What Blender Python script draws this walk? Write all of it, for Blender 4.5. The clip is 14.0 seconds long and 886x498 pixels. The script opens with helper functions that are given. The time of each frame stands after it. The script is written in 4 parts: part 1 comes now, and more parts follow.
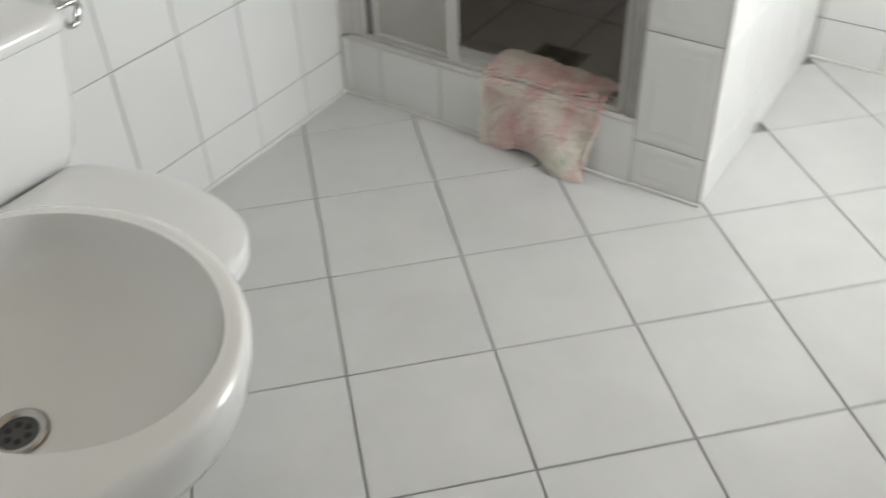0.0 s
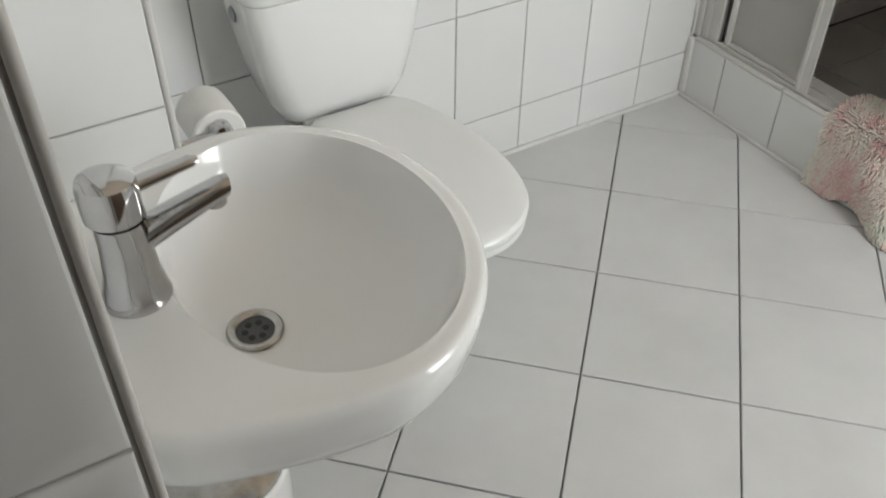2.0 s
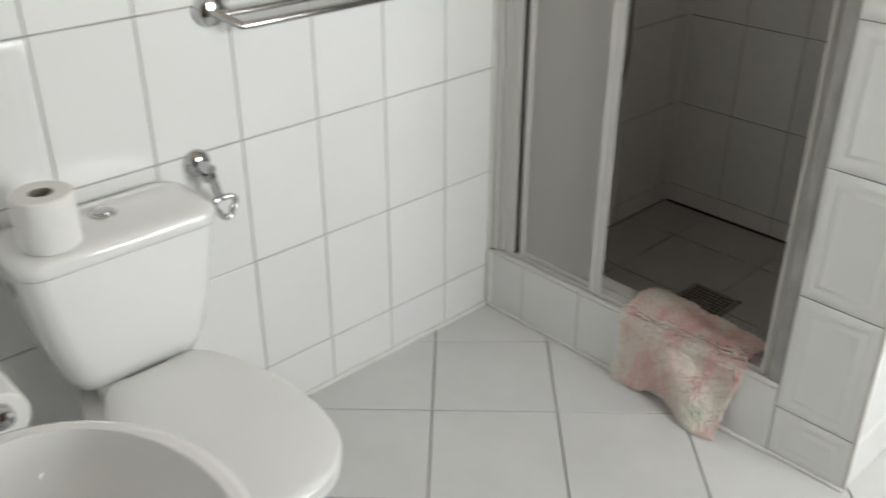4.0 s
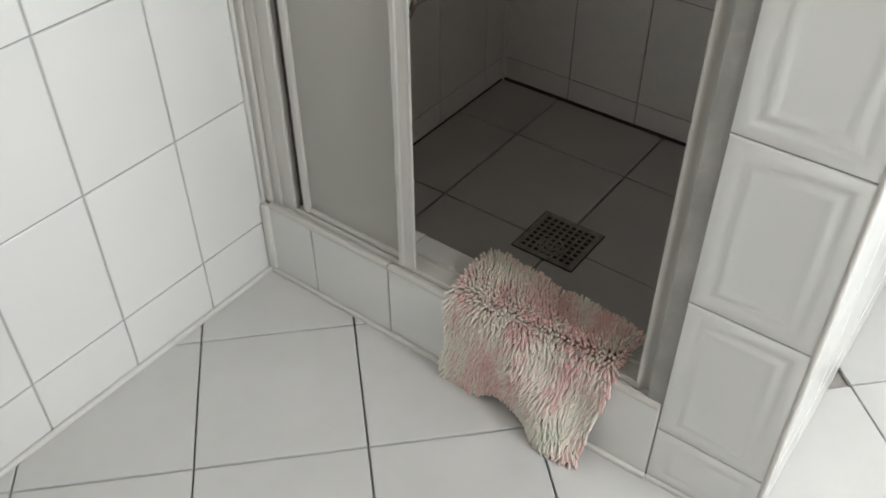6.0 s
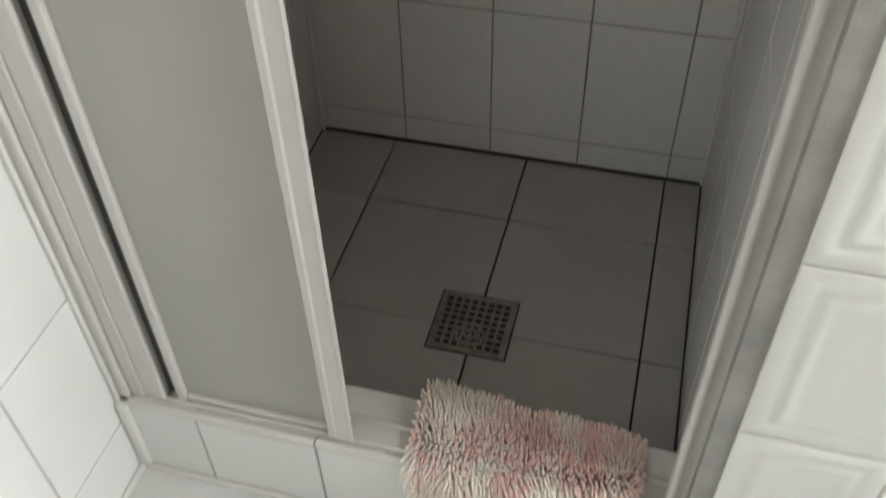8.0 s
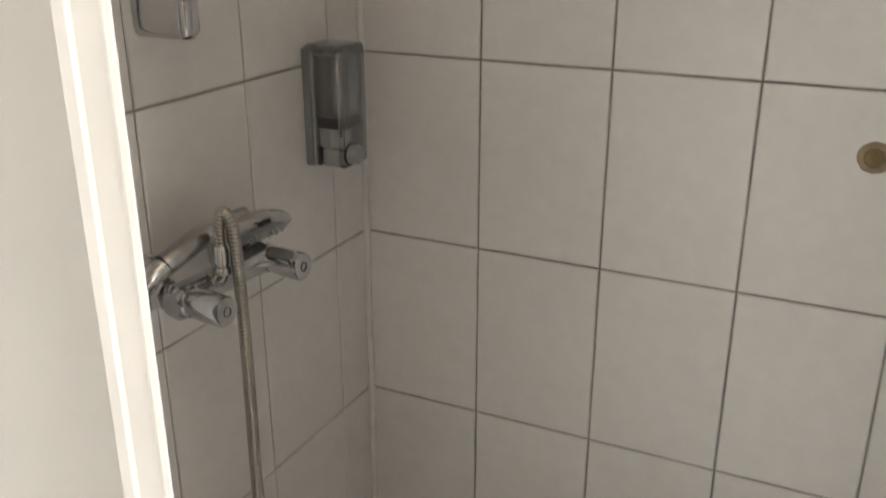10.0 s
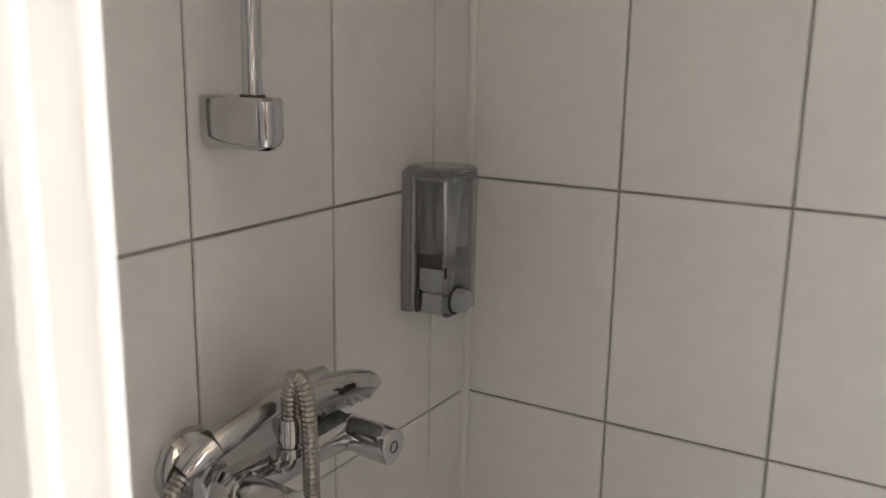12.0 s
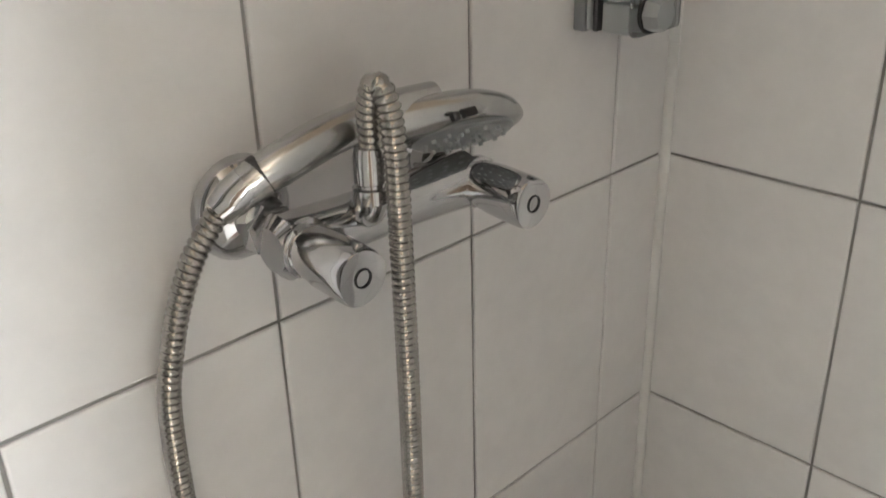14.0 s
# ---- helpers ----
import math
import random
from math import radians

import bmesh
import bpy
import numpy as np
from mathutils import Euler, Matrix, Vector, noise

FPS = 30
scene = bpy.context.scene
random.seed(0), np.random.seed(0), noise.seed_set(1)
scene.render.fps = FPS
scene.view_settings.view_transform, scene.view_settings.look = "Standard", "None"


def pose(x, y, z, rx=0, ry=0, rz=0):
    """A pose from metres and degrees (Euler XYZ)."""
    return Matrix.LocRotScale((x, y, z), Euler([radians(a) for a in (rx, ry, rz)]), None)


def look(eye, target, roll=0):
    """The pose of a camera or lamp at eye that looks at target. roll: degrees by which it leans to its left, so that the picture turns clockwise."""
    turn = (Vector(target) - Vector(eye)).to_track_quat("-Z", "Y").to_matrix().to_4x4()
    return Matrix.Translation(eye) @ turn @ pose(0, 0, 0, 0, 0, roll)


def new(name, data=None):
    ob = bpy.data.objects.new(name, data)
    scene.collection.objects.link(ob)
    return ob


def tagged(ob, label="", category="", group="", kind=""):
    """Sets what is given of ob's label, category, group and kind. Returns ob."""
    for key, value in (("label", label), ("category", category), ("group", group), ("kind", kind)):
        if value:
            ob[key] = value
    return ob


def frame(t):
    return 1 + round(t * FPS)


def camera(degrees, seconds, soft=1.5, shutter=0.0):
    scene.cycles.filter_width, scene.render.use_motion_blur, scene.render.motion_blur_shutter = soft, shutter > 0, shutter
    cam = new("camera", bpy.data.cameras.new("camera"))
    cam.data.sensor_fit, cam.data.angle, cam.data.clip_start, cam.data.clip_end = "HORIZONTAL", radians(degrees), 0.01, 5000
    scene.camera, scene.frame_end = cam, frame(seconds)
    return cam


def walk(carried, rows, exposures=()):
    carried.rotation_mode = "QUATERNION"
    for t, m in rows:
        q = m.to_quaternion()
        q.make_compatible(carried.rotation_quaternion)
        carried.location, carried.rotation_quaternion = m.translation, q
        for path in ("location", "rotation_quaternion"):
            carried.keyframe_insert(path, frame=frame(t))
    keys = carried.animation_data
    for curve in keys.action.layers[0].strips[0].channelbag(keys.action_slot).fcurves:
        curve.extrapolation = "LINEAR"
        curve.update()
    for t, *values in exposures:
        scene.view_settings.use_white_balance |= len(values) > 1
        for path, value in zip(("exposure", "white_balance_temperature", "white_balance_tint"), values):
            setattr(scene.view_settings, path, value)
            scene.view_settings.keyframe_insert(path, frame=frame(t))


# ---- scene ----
cam = camera(51.88, 14.0, shutter=0.5)
PATH = [
    (0.0, pose(1.6335, -0.0679, 1.4057, 50.009, 1.867, 33.680)),
    (0.5, pose(1.6075, -0.0130, 1.4006, 48.667, 0.570, 46.220)),
    (1.0, pose(1.6114, -0.0103, 1.3950, 48.367, -0.316, 53.322)),
    (1.5, pose(1.6160, -0.0188, 1.3929, 48.628, -0.361, 57.358)),
    (2.0, pose(1.6237, -0.0194, 1.4016, 48.976, -0.325, 58.968)),
    (2.5, pose(1.6187, -0.0307, 1.4401, 56.153, 0.075, 58.483)),
    (2.7, pose(1.5996, -0.0402, 1.4551, 58.267, -0.445, 58.076)),
    (3.0, pose(1.6072, -0.0522, 1.4793, 60.425, -0.060, 57.003)),
    (3.6, pose(1.6249, -0.0223, 1.4703, 61.747, -0.063, 53.225)),
    (4.0, pose(1.6301, 0.0553, 1.4487, 61.860, -0.058, 46.714)),
    (4.2, pose(1.6299, 0.1168, 1.4344, 61.222, -0.193, 44.719)),
    (6.5, pose(1.0407, 0.9115, 1.3747, 45.580, -0.561, 31.178)),
    (7.0, pose(0.8901, 0.9754, 1.3866, 43.865, -0.707, 22.041)),
    (7.5, pose(0.7965, 1.0211, 1.3923, 43.575, 1.089, 16.268)),
    (8.0, pose(0.7563, 1.0773, 1.3943, 44.810, 1.104, 14.746)),
    (8.2, pose(0.7511, 1.1183, 1.3870, 48.347, 1.167, 14.654)),
    (8.5, pose(0.7599, 1.1912, 1.4386, 55.001, 0.465, 15.560)),
    (9.0, pose(0.7772, 1.3400, 1.4973, 64.706, -1.020, 21.653)),
    (9.2, pose(0.7704, 1.3834, 1.5310, 64.878, -0.962, 22.936)),
    (11.3, pose(0.7576, 1.4758, 1.5468, 77.323, 0.484, 29.106)),
    (11.5, pose(0.7089, 1.5050, 1.5334, 77.108, 0.180, 29.587)),
    (11.6, pose(0.6836, 1.5268, 1.5242, 77.283, -0.022, 29.949)),
    (12.0, pose(0.5924, 1.6341, 1.4943, 77.262, -1.002, 30.840)),
    (12.5, pose(0.5320, 1.7738, 1.4351, 75.044, -1.389, 34.724)),
    (13.0, pose(0.5231, 1.8673, 1.3625, 67.617, 0.326, 43.533)),
    (13.5, pose(0.5089, 1.8761, 1.3535, 66.472, 1.115, 44.940)),
    (14.0, pose(0.5065, 1.8768, 1.3478, 64.789, 1.441, 45.464)),
]
walk(cam, PATH, [(0.0, -0.12, 6400, 10), (4.2, -0.08, 6400, 10), (6.5, 0.16, 6420, 10), (7.0, 0.38, 6420, 10), (8.0, 0.47, 6480, 9), (8.5, 0.76, 6620, 9), (9.0, 1.33, 6950, 13), (9.2, 1.35, 6950, 13), (11.4, 1.48, 6620, 14), (12.2, 1.54, 6620, 14), (13.0, 1.90, 6480, 12), (14.0, 1.98, 6480, 12)])

# ---- light ----
world = bpy.data.worlds.new("sky")
scene.world = world
world.use_nodes = True
wn = world.node_tree.nodes
sky = wn.new("ShaderNodeTexSky")
sky.sky_type = "NISHITA"
sky.sun_disc = False
sky.sun_elevation, sky.sun_rotation = radians(48), radians(200)
wn["Background"].inputs[1].default_value = 0.12
world.node_tree.links.new(sky.outputs[0], wn["Background"].inputs[0])

sun_data = bpy.data.lights.new("sun", "SUN")
sun_data.energy, sun_data.angle, sun_data.color = 2.5, radians(0.6), (1.0, 0.95, 0.88)
sun = new("sun", sun_data)
sun.matrix_world = look((0, 0, 8), (-2.0, 5.5, 1.0))

WIN_Y0, WIN_Y1, WIN_Z0, WIN_Z1 = 1.08, 2.30, 0.82, 1.80
# Unseen wall made deep so its reveal cuts steep light on the floor.
EAST, REVEAL = 2.20, 0.30
win_data = bpy.data.lights.new("window_daylight", "AREA")
win_data.shape, win_data.size, win_data.size_y = "RECTANGLE", WIN_Z1 - WIN_Z0, WIN_Y1 - WIN_Y0
win_data.energy, win_data.color = 55.0, (0.95, 0.98, 0.975)
win_light = new("window_daylight", win_data)
win_light.matrix_world = look((EAST + REVEAL - 0.01, (WIN_Y0 + WIN_Y1) / 2, (WIN_Z0 + WIN_Z1) / 2), (0, (WIN_Y0 + WIN_Y1) / 2, (WIN_Z0 + WIN_Z1) / 2))


# ---- materials ----
def material(name, base, rough=0.5, metal=0.0, vary=0.06, scale=6.0, bump=0.0, bump_scale=60.0, coat=0.0, tint=None, per_object=0.0, stretch=None, rough_vary=0.0):
    m = bpy.data.materials.new(name)
    m.use_nodes = True
    nt = m.node_tree
    n, link = nt.nodes, nt.links.new
    b = n["Principled BSDF"]
    b.inputs["Metallic"].default_value = metal
    b.inputs["Roughness"].default_value = rough
    b.inputs["Coat Weight"].default_value = coat
    b.inputs["Coat Roughness"].default_value = 0.08
    co = n.new("ShaderNodeTexCoord")
    src = co.outputs["Object"]
    if stretch:
        mp = n.new("ShaderNodeMapping")
        mp.inputs["Scale"].default_value = stretch
        link(src, mp.inputs[0])
        src = mp.outputs[0]
    info = n.new("ShaderNodeObjectInfo")
    off = n.new("ShaderNodeVectorMath")
    off.operation = "MULTIPLY_ADD"
    link(info.outputs["Random"], off.inputs[0])
    off.inputs[1].default_value = (37.0, 19.0, 53.0)
    link(src, off.inputs[2])
    big = n.new("ShaderNodeTexNoise")
    big.inputs["Scale"].default_value, big.inputs["Detail"].default_value, big.inputs["Roughness"].default_value = scale, 6.0, 0.6
    link(off.outputs[0], big.inputs[0])
    ramp = n.new("ShaderNodeValToRGB")
    ramp.color_ramp.elements[0].position, ramp.color_ramp.elements[1].position = 0.32, 0.7
    dark = [c * (1 - vary) for c in (tint or base)]
    ramp.color_ramp.elements[0].color = (*dark, 1)
    ramp.color_ramp.elements[1].color = (*base, 1)
    link(big.outputs[0], ramp.inputs[0])
    colour = ramp.outputs[0]
    if per_object:
        hsv = n.new("ShaderNodeHueSaturation")
        mr = n.new("ShaderNodeMapRange")
        mr.inputs[3].default_value, mr.inputs[4].default_value = 1 - per_object, 1.0
        link(info.outputs["Random"], mr.inputs[0])
        link(mr.outputs[0], hsv.inputs["Value"])
        link(colour, hsv.inputs["Color"])
        colour = hsv.outputs[0]
    link(colour, b.inputs["Base Color"])
    if rough_vary:
        rr = n.new("ShaderNodeMapRange")
        rr.inputs[3].default_value, rr.inputs[4].default_value = rough - rough_vary, rough + rough_vary
        link(big.outputs[0], rr.inputs[0])
        link(rr.outputs[0], b.inputs["Roughness"])
    if bump:
        fine = n.new("ShaderNodeTexNoise")
        fine.inputs["Scale"].default_value, fine.inputs["Detail"].default_value = bump_scale, 4.0
        link(off.outputs[0], fine.inputs[0])
        bp = n.new("ShaderNodeBump")
        bp.inputs["Strength"].default_value, bp.inputs["Distance"].default_value = bump, 0.002
        link(fine.outputs[0], bp.inputs["Height"])
        link(bp.outputs[0], b.inputs["Normal"])
    return m


M_TILE = material("glazed_white_tile", (0.80, 0.80, 0.785), 0.16, vary=0.03, scale=4, bump=0.10, bump_scale=14, per_object=0.025, rough_vary=0.05)
M_SHOWER = material("matt_streaked_wall_tile", (0.80, 0.785, 0.77), 0.26, vary=0.06, scale=5, bump=0.08, bump_scale=20, per_object=0.03, stretch=(6, 6, 0.8))
M_FLOOR = material("white_floor_tile", (0.68, 0.68, 0.672), 0.34, vary=0.10, scale=5, bump=0.10, bump_scale=40, per_object=0.03, rough_vary=0.06)
# Greyer than the room floor: the stall's dimness is in this base colour.
M_SFLOOR = material("dimmed_shower_floor_tile", (0.46, 0.45, 0.44), 0.40, vary=0.10, scale=6, bump=0.10, bump_scale=50, per_object=0.03)
M_GROUT = material("grey_grout", (0.40, 0.39, 0.37), 0.9, vary=0.35, scale=9, bump=0.4, bump_scale=300)
M_FGROUT = material("floor_grout", (0.44, 0.425, 0.40), 0.9, vary=0.4, scale=7, bump=0.4, bump_scale=300)
M_SGROUT = material("shower_wall_grout", (0.36, 0.345, 0.325), 0.9, vary=0.4, scale=9, bump=0.4, bump_scale=300)
M_DGROUT = material("dark_grout", (0.07, 0.06, 0.055), 0.85, vary=0.5, scale=12, bump=0.4, bump_scale=300)
M_PLASTER = material("white_plaster", (0.80, 0.77, 0.72), 0.85, vary=0.06, scale=3, bump=0.25, bump_scale=120)
# Ceiling is out of view; its cream tint is there to warm bounced light.
M_CEIL = material("warm_bounce_ceiling", (0.74, 0.62, 0.50), 0.8, vary=0.06, scale=3, bump=0.25, bump_scale=120)
M_CERAMIC = material("glazed_sanitary_ceramic", (0.82, 0.82, 0.805), 0.12, vary=0.02, scale=3, coat=0.5)
M_SEAT = material("white_seat_plastic", (0.80, 0.80, 0.785), 0.28, vary=0.03, scale=5, bump=0.04, bump_scale=40)
M_CHROME = material("polished_chrome", (0.58, 0.58, 0.585), 0.08, metal=1.0, vary=0.12, scale=30, rough_vary=0.04)
M_SATIN = material("dulled_chrome", (0.56, 0.56, 0.55), 0.22, metal=1.0, vary=0.18, scale=25, rough_vary=0.08)
M_GRATE = material("rusty_grate_steel", (0.40, 0.38, 0.34), 0.40, metal=0.6, vary=0.35, scale=40, tint=(0.32, 0.29, 0.25))
M_STEEL = material("worn_steel", (0.50, 0.49, 0.47), 0.24, metal=1.0, vary=0.25, scale=60, rough_vary=0.08)
M_HOSE = material("brassy_steel_hose", (0.45, 0.43, 0.40), 0.20, metal=1.0, vary=0.25, scale=80)
# Near-black for black parts, and for shade painted into holes and gaps.
M_DARK = material("black_and_recess_shade", (0.02, 0.02, 0.02), 0.6, vary=0.3, scale=30)
M_ENAMEL = material("white_enamelled_frame", (0.62, 0.605, 0.575), 0.30, vary=0.05, scale=8, bump=0.05, bump_scale=60)
M_SEAL = material("white_sealant", (0.78, 0.77, 0.74), 0.45, vary=0.10, scale=20, bump=0.2, bump_scale=80)
M_PAPER = material("tissue_paper", (0.82, 0.81, 0.78), 0.95, vary=0.05, scale=40, bump=0.35, bump_scale=260)
M_CARD = material("grey_cardboard", (0.30, 0.27, 0.23), 0.9, vary=0.15, scale=60)
M_GREYPL = material("grey_silver_plastic", (0.27, 0.285, 0.285), 0.28, metal=0.2, vary=0.10, scale=20)
M_STRAIN = material("tarnished_strainer", (0.10, 0.10, 0.10), 0.4, metal=0.6, vary=0.3, scale=60)
M_LIGHTGREY = material("pale_grey_plastic", (0.38, 0.40, 0.40), 0.30, metal=0.2, vary=0.08, scale=20)
M_STAIN = material("brown_stained_rubber", (0.40, 0.31, 0.20), 0.6, vary=0.4, scale=50)
M_RUST = material("rust_stain", (0.30, 0.20, 0.09), 0.6, vary=0.5, scale=60)
# Backing darkened to carry the shadow seen between the pile fingers.
M_MATBACK = material("shaded_mat_backing", (0.40, 0.32, 0.29), 0.95, vary=0.2, scale=40)
M_MIRROR = material("mirror_silver", (0.85, 0.86, 0.86), 0.02, metal=1.0, vary=0.0)
# Door colour darkened to cut the light bounced onto hall and basin.
M_DARKDOOR = material("darkened_door_leaf", (0.20, 0.135, 0.09), 0.45, vary=0.08, scale=6)


def glass_material(name, rough, colour, alpha_mix):
    m = bpy.data.materials.new(name)
    m.use_nodes = True
    nt = m.node_tree
    b = nt.nodes["Principled BSDF"]
    b.inputs["Base Color"].default_value = (*colour, 1)
    b.inputs["Roughness"].default_value = rough
    b.inputs["Transmission Weight"].default_value = alpha_mix
    b.inputs["IOR"].default_value = 1.45
    return m


M_FROST = glass_material("frosted_acrylic", 0.55, (0.75, 0.735, 0.695), 0.58)
M_SMOKE = glass_material("smoked_plastic", 0.08, (0.74, 0.77, 0.77), 0.85)
M_PANE = glass_material("window_glass", 0.02, (0.95, 0.97, 0.97), 1.0)


def pile_material():
    m = bpy.data.materials.new("chenille_pile")
    m.use_nodes = True
    nt = m.node_tree
    n, link = nt.nodes, nt.links.new
    b = n["Principled BSDF"]
    b.inputs["Roughness"].default_value = 0.95
    b.inputs["Sheen Weight"].default_value = 0.3
    geo = n.new("ShaderNodeNewGeometry")
    co = n.new("ShaderNodeTexCoord")
    ns = n.new("ShaderNodeTexNoise")
    ns.inputs["Scale"].default_value, ns.inputs["Detail"].default_value = 15.0, 1.5
    mp = n.new("ShaderNodeMapping")
    mp.inputs["Scale"].default_value = (1.0, 0.45, 0.45)
    link(co.outputs["Object"], mp.inputs[0])
    link(mp.outputs[0], ns.inputs[0])
    mix = n.new("ShaderNodeMath")
    mix.operation = "MULTIPLY_ADD"
    link(geo.outputs["Random Per Island"], mix.inputs[0])
    mix.inputs[1].default_value = 0.20
    link(ns.outputs[0], mix.inputs[2])
    ramp = n.new("ShaderNodeValToRGB")
    e = ramp.color_ramp.elements
    e[0].position, e[0].color = 0.45, (0.80, 0.52, 0.49, 1)
    e[1].position, e[1].color = 0.88, (0.70, 0.72, 0.62, 1)
    for p, c in ((0.54, (0.84, 0.66, 0.61)), (0.63, (0.85, 0.76, 0.68)), (0.74, (0.85, 0.80, 0.71)), (0.83, (0.79, 0.77, 0.67))):
        x = e.new(p)
        x.color = (*c, 1)
    link(mix.outputs[0], ramp.inputs[0])
    link(ramp.outputs[0], b.inputs["Base Color"])
    fine = n.new("ShaderNodeTexNoise")
    fine.inputs["Scale"].default_value = 900
    link(co.outputs["Object"], fine.inputs[0])
    bp = n.new("ShaderNodeBump")
    bp.inputs["Strength"].default_value, bp.inputs["Distance"].default_value = 0.6, 0.001
    link(fine.outputs[0], bp.inputs["Height"])
    link(bp.outputs[0], b.inputs["Normal"])
    return m


M_PILE = pile_material()

# ---- mesh tools ----
ORIGIN = {}


def thing(name, x, y, z, label, category, group=""):
    ob = new(name)
    ob.location = (x, y, z)
    ob.empty_display_size = 0.05
    ORIGIN[ob.name] = Vector((x, y, z))
    return tagged(ob, label, category, group)


def part(name, bm, mat, parent=None, label="", smooth=True, angle=35):
    """Links a bmesh, given in world coordinates, as one mesh object under a thing or part."""
    base = ORIGIN[parent.name] if parent else Vector((0, 0, 0))
    bmesh.ops.recalc_face_normals(bm, faces=bm.faces)
    bmesh.ops.translate(bm, verts=bm.verts, vec=-base)
    for f in bm.faces:
        f.smooth = smooth
    if smooth:
        for e in bm.edges:
            if len(e.link_faces) == 2 and e.calc_face_angle(0) > radians(angle):
                e.smooth = False
    me = bpy.data.meshes.new(name)
    bm.to_mesh(me)
    bm.free()
    me.materials.append(mat)
    ob = new(name, me)
    if parent:
        ob.parent = parent
    ORIGIN[ob.name] = base
    return tagged(ob, label)


def box(x0, x1, y0, y1, z0, z1, bevel=0.0, seg=2, bm=None):
    bm = bm or bmesh.new()
    m = Matrix.Translation(((x0 + x1) / 2, (y0 + y1) / 2, (z0 + z1) / 2)) @ Matrix.Diagonal((x1 - x0, y1 - y0, z1 - z0, 1))
    r = bmesh.ops.create_cube(bm, size=1, matrix=m)
    if bevel:
        es = list({e for v in r["verts"] for e in v.link_edges})
        bmesh.ops.bevel(bm, geom=es, offset=bevel, segments=seg, profile=0.5, affect="EDGES")
    return bm


def loft(rings, cap0=True, cap1=True, bm=None, closed=True):
    """A skin over rings of points of equal count."""
    bm = bm or bmesh.new()
    vs = [[bm.verts.new(p) for p in r] for r in rings]
    n = len(vs[0])
    for a, b in zip(vs, vs[1:]):
        for i in range(n if closed else n - 1):
            j = (i + 1) % n
            bm.faces.new((a[i], a[j], b[j], b[i]))
    if cap0:
        bm.faces.new(list(reversed(vs[0])))
    if cap1:
        bm.faces.new(vs[-1])
    return bm


def tube(points, radius, seg=12, bm=None, caps=True):
    """A round bar along points; radius is a number or one per point."""
    pts = [Vector(p) for p in points]
    up = Vector((0.13, 0.29, 0.95)).normalized()
    rings = []
    for i, p in enumerate(pts):
        d = (pts[min(i + 1, len(pts) - 1)] - pts[max(i - 1, 0)]).normalized()
        a = up.cross(d)
        if a.length < 1e-3:
            a = Vector((1, 0, 0)).cross(d)
        a.normalize()
        b = d.cross(a)
        up = b if b.length else up
        r = radius[i] if isinstance(radius, (list, tuple)) else radius
        rings.append([p + a * (r * math.cos(2 * math.pi * k / seg)) + b * (r * math.sin(2 * math.pi * k / seg)) for k in range(seg)])
    return loft(rings, caps, caps, bm)


def lathe(base, axis, profile, seg=32, bm=None, caps=True):
    """Turned body: profile of (distance along axis, radius)."""
    ax = Vector(axis).normalized()
    a = ax.orthogonal().normalized()
    b = ax.cross(a)
    base = Vector(base)
    rings = [[base + ax * d + (a * math.cos(2 * math.pi * k / seg) + b * math.sin(2 * math.pi * k / seg)) * max(r, 1e-4) for k in range(seg)] for d, r in profile]
    return loft(rings, caps, caps, bm)


def smooth_path(ctrl, steps=10):
    """Catmull-Rom points through control points."""
    p = [Vector(c) for c in ctrl]
    p = [p[0] * 2 - p[1]] + p + [p[-1] * 2 - p[-2]]
    out = []
    for i in range(1, len(p) - 2):
        for k in range(steps):
            t = k / steps
            out.append(0.5 * (2 * p[i] + (p[i + 1] - p[i - 1]) * t + (2 * p[i - 1] - 5 * p[i] + 4 * p[i + 1] - p[i + 2]) * t * t + (3 * p[i] - 3 * p[i + 1] + p[i + 2] - p[i - 1]) * t ** 3))
    out.append(p[-2])
    return out


def rounded(cx, cy, hx, hy, r, z, seg=6):
    """A rounded rectangle ring at height z."""
    out = []
    for sx, sy, a0 in ((1, 1, 0), (-1, 1, 90), (-1, -1, 180), (1, -1, 270)):
        for k in range(seg + 1):
            a = radians(a0 + 90 * k / seg)
            out.append((cx + sx * (hx - r) + r * math.cos(a), cy + sy * (hy - r) + r * math.sin(a), z))
    return out


# ---- the shell of the room ----
CEIL = 2.50
TT = 0.003
X_SH = 0.014
Y_BACK = 2.677
X_PIER0, X_PIER1, Y_PIER = 0.897, 1.122, 1.774
ROW0, ROWH = 0.7311, 0.2983


def wall(name, bm, label, mat=M_GROUT):
    return tagged(part(name, bm, mat, smooth=False), label, "wall", kind="structure")


wall_west = wall("wall_west", box(-0.2, -TT, -0.2, 1.80, -0.1, CEIL), "white glazed tile wall behind the toilet")
wall_shower = wall("wall_shower_west", box(-0.2, X_SH - TT, 1.80, Y_BACK + 0.2, -0.1, CEIL), "pale tiled shower wall with grey joints", M_SGROUT)
wall_north = wall("wall_north", box(X_SH - TT, EAST + 0.2, Y_BACK + TT, Y_BACK + 0.2, -0.1, CEIL), "pale tiled back wall with grey joints", M_SGROUT)
wall_pier = wall("wall_pier", box(X_PIER0 + TT, X_PIER1 - TT, Y_PIER + TT, Y_BACK + TT, -0.1, CEIL), "white tiled partition beside the shower")
wall_chase = wall("wall_chase", box(-TT, 0.52 - TT, -0.2, 0.219 - TT, -0.1, CEIL), "boxed-in white tiled pipe chase")
wall_south = wall("wall_south", box(-0.2, 1.31 - TT, -1.4, -TT, -0.1, CEIL), "tiled wall that carries the wash basin")
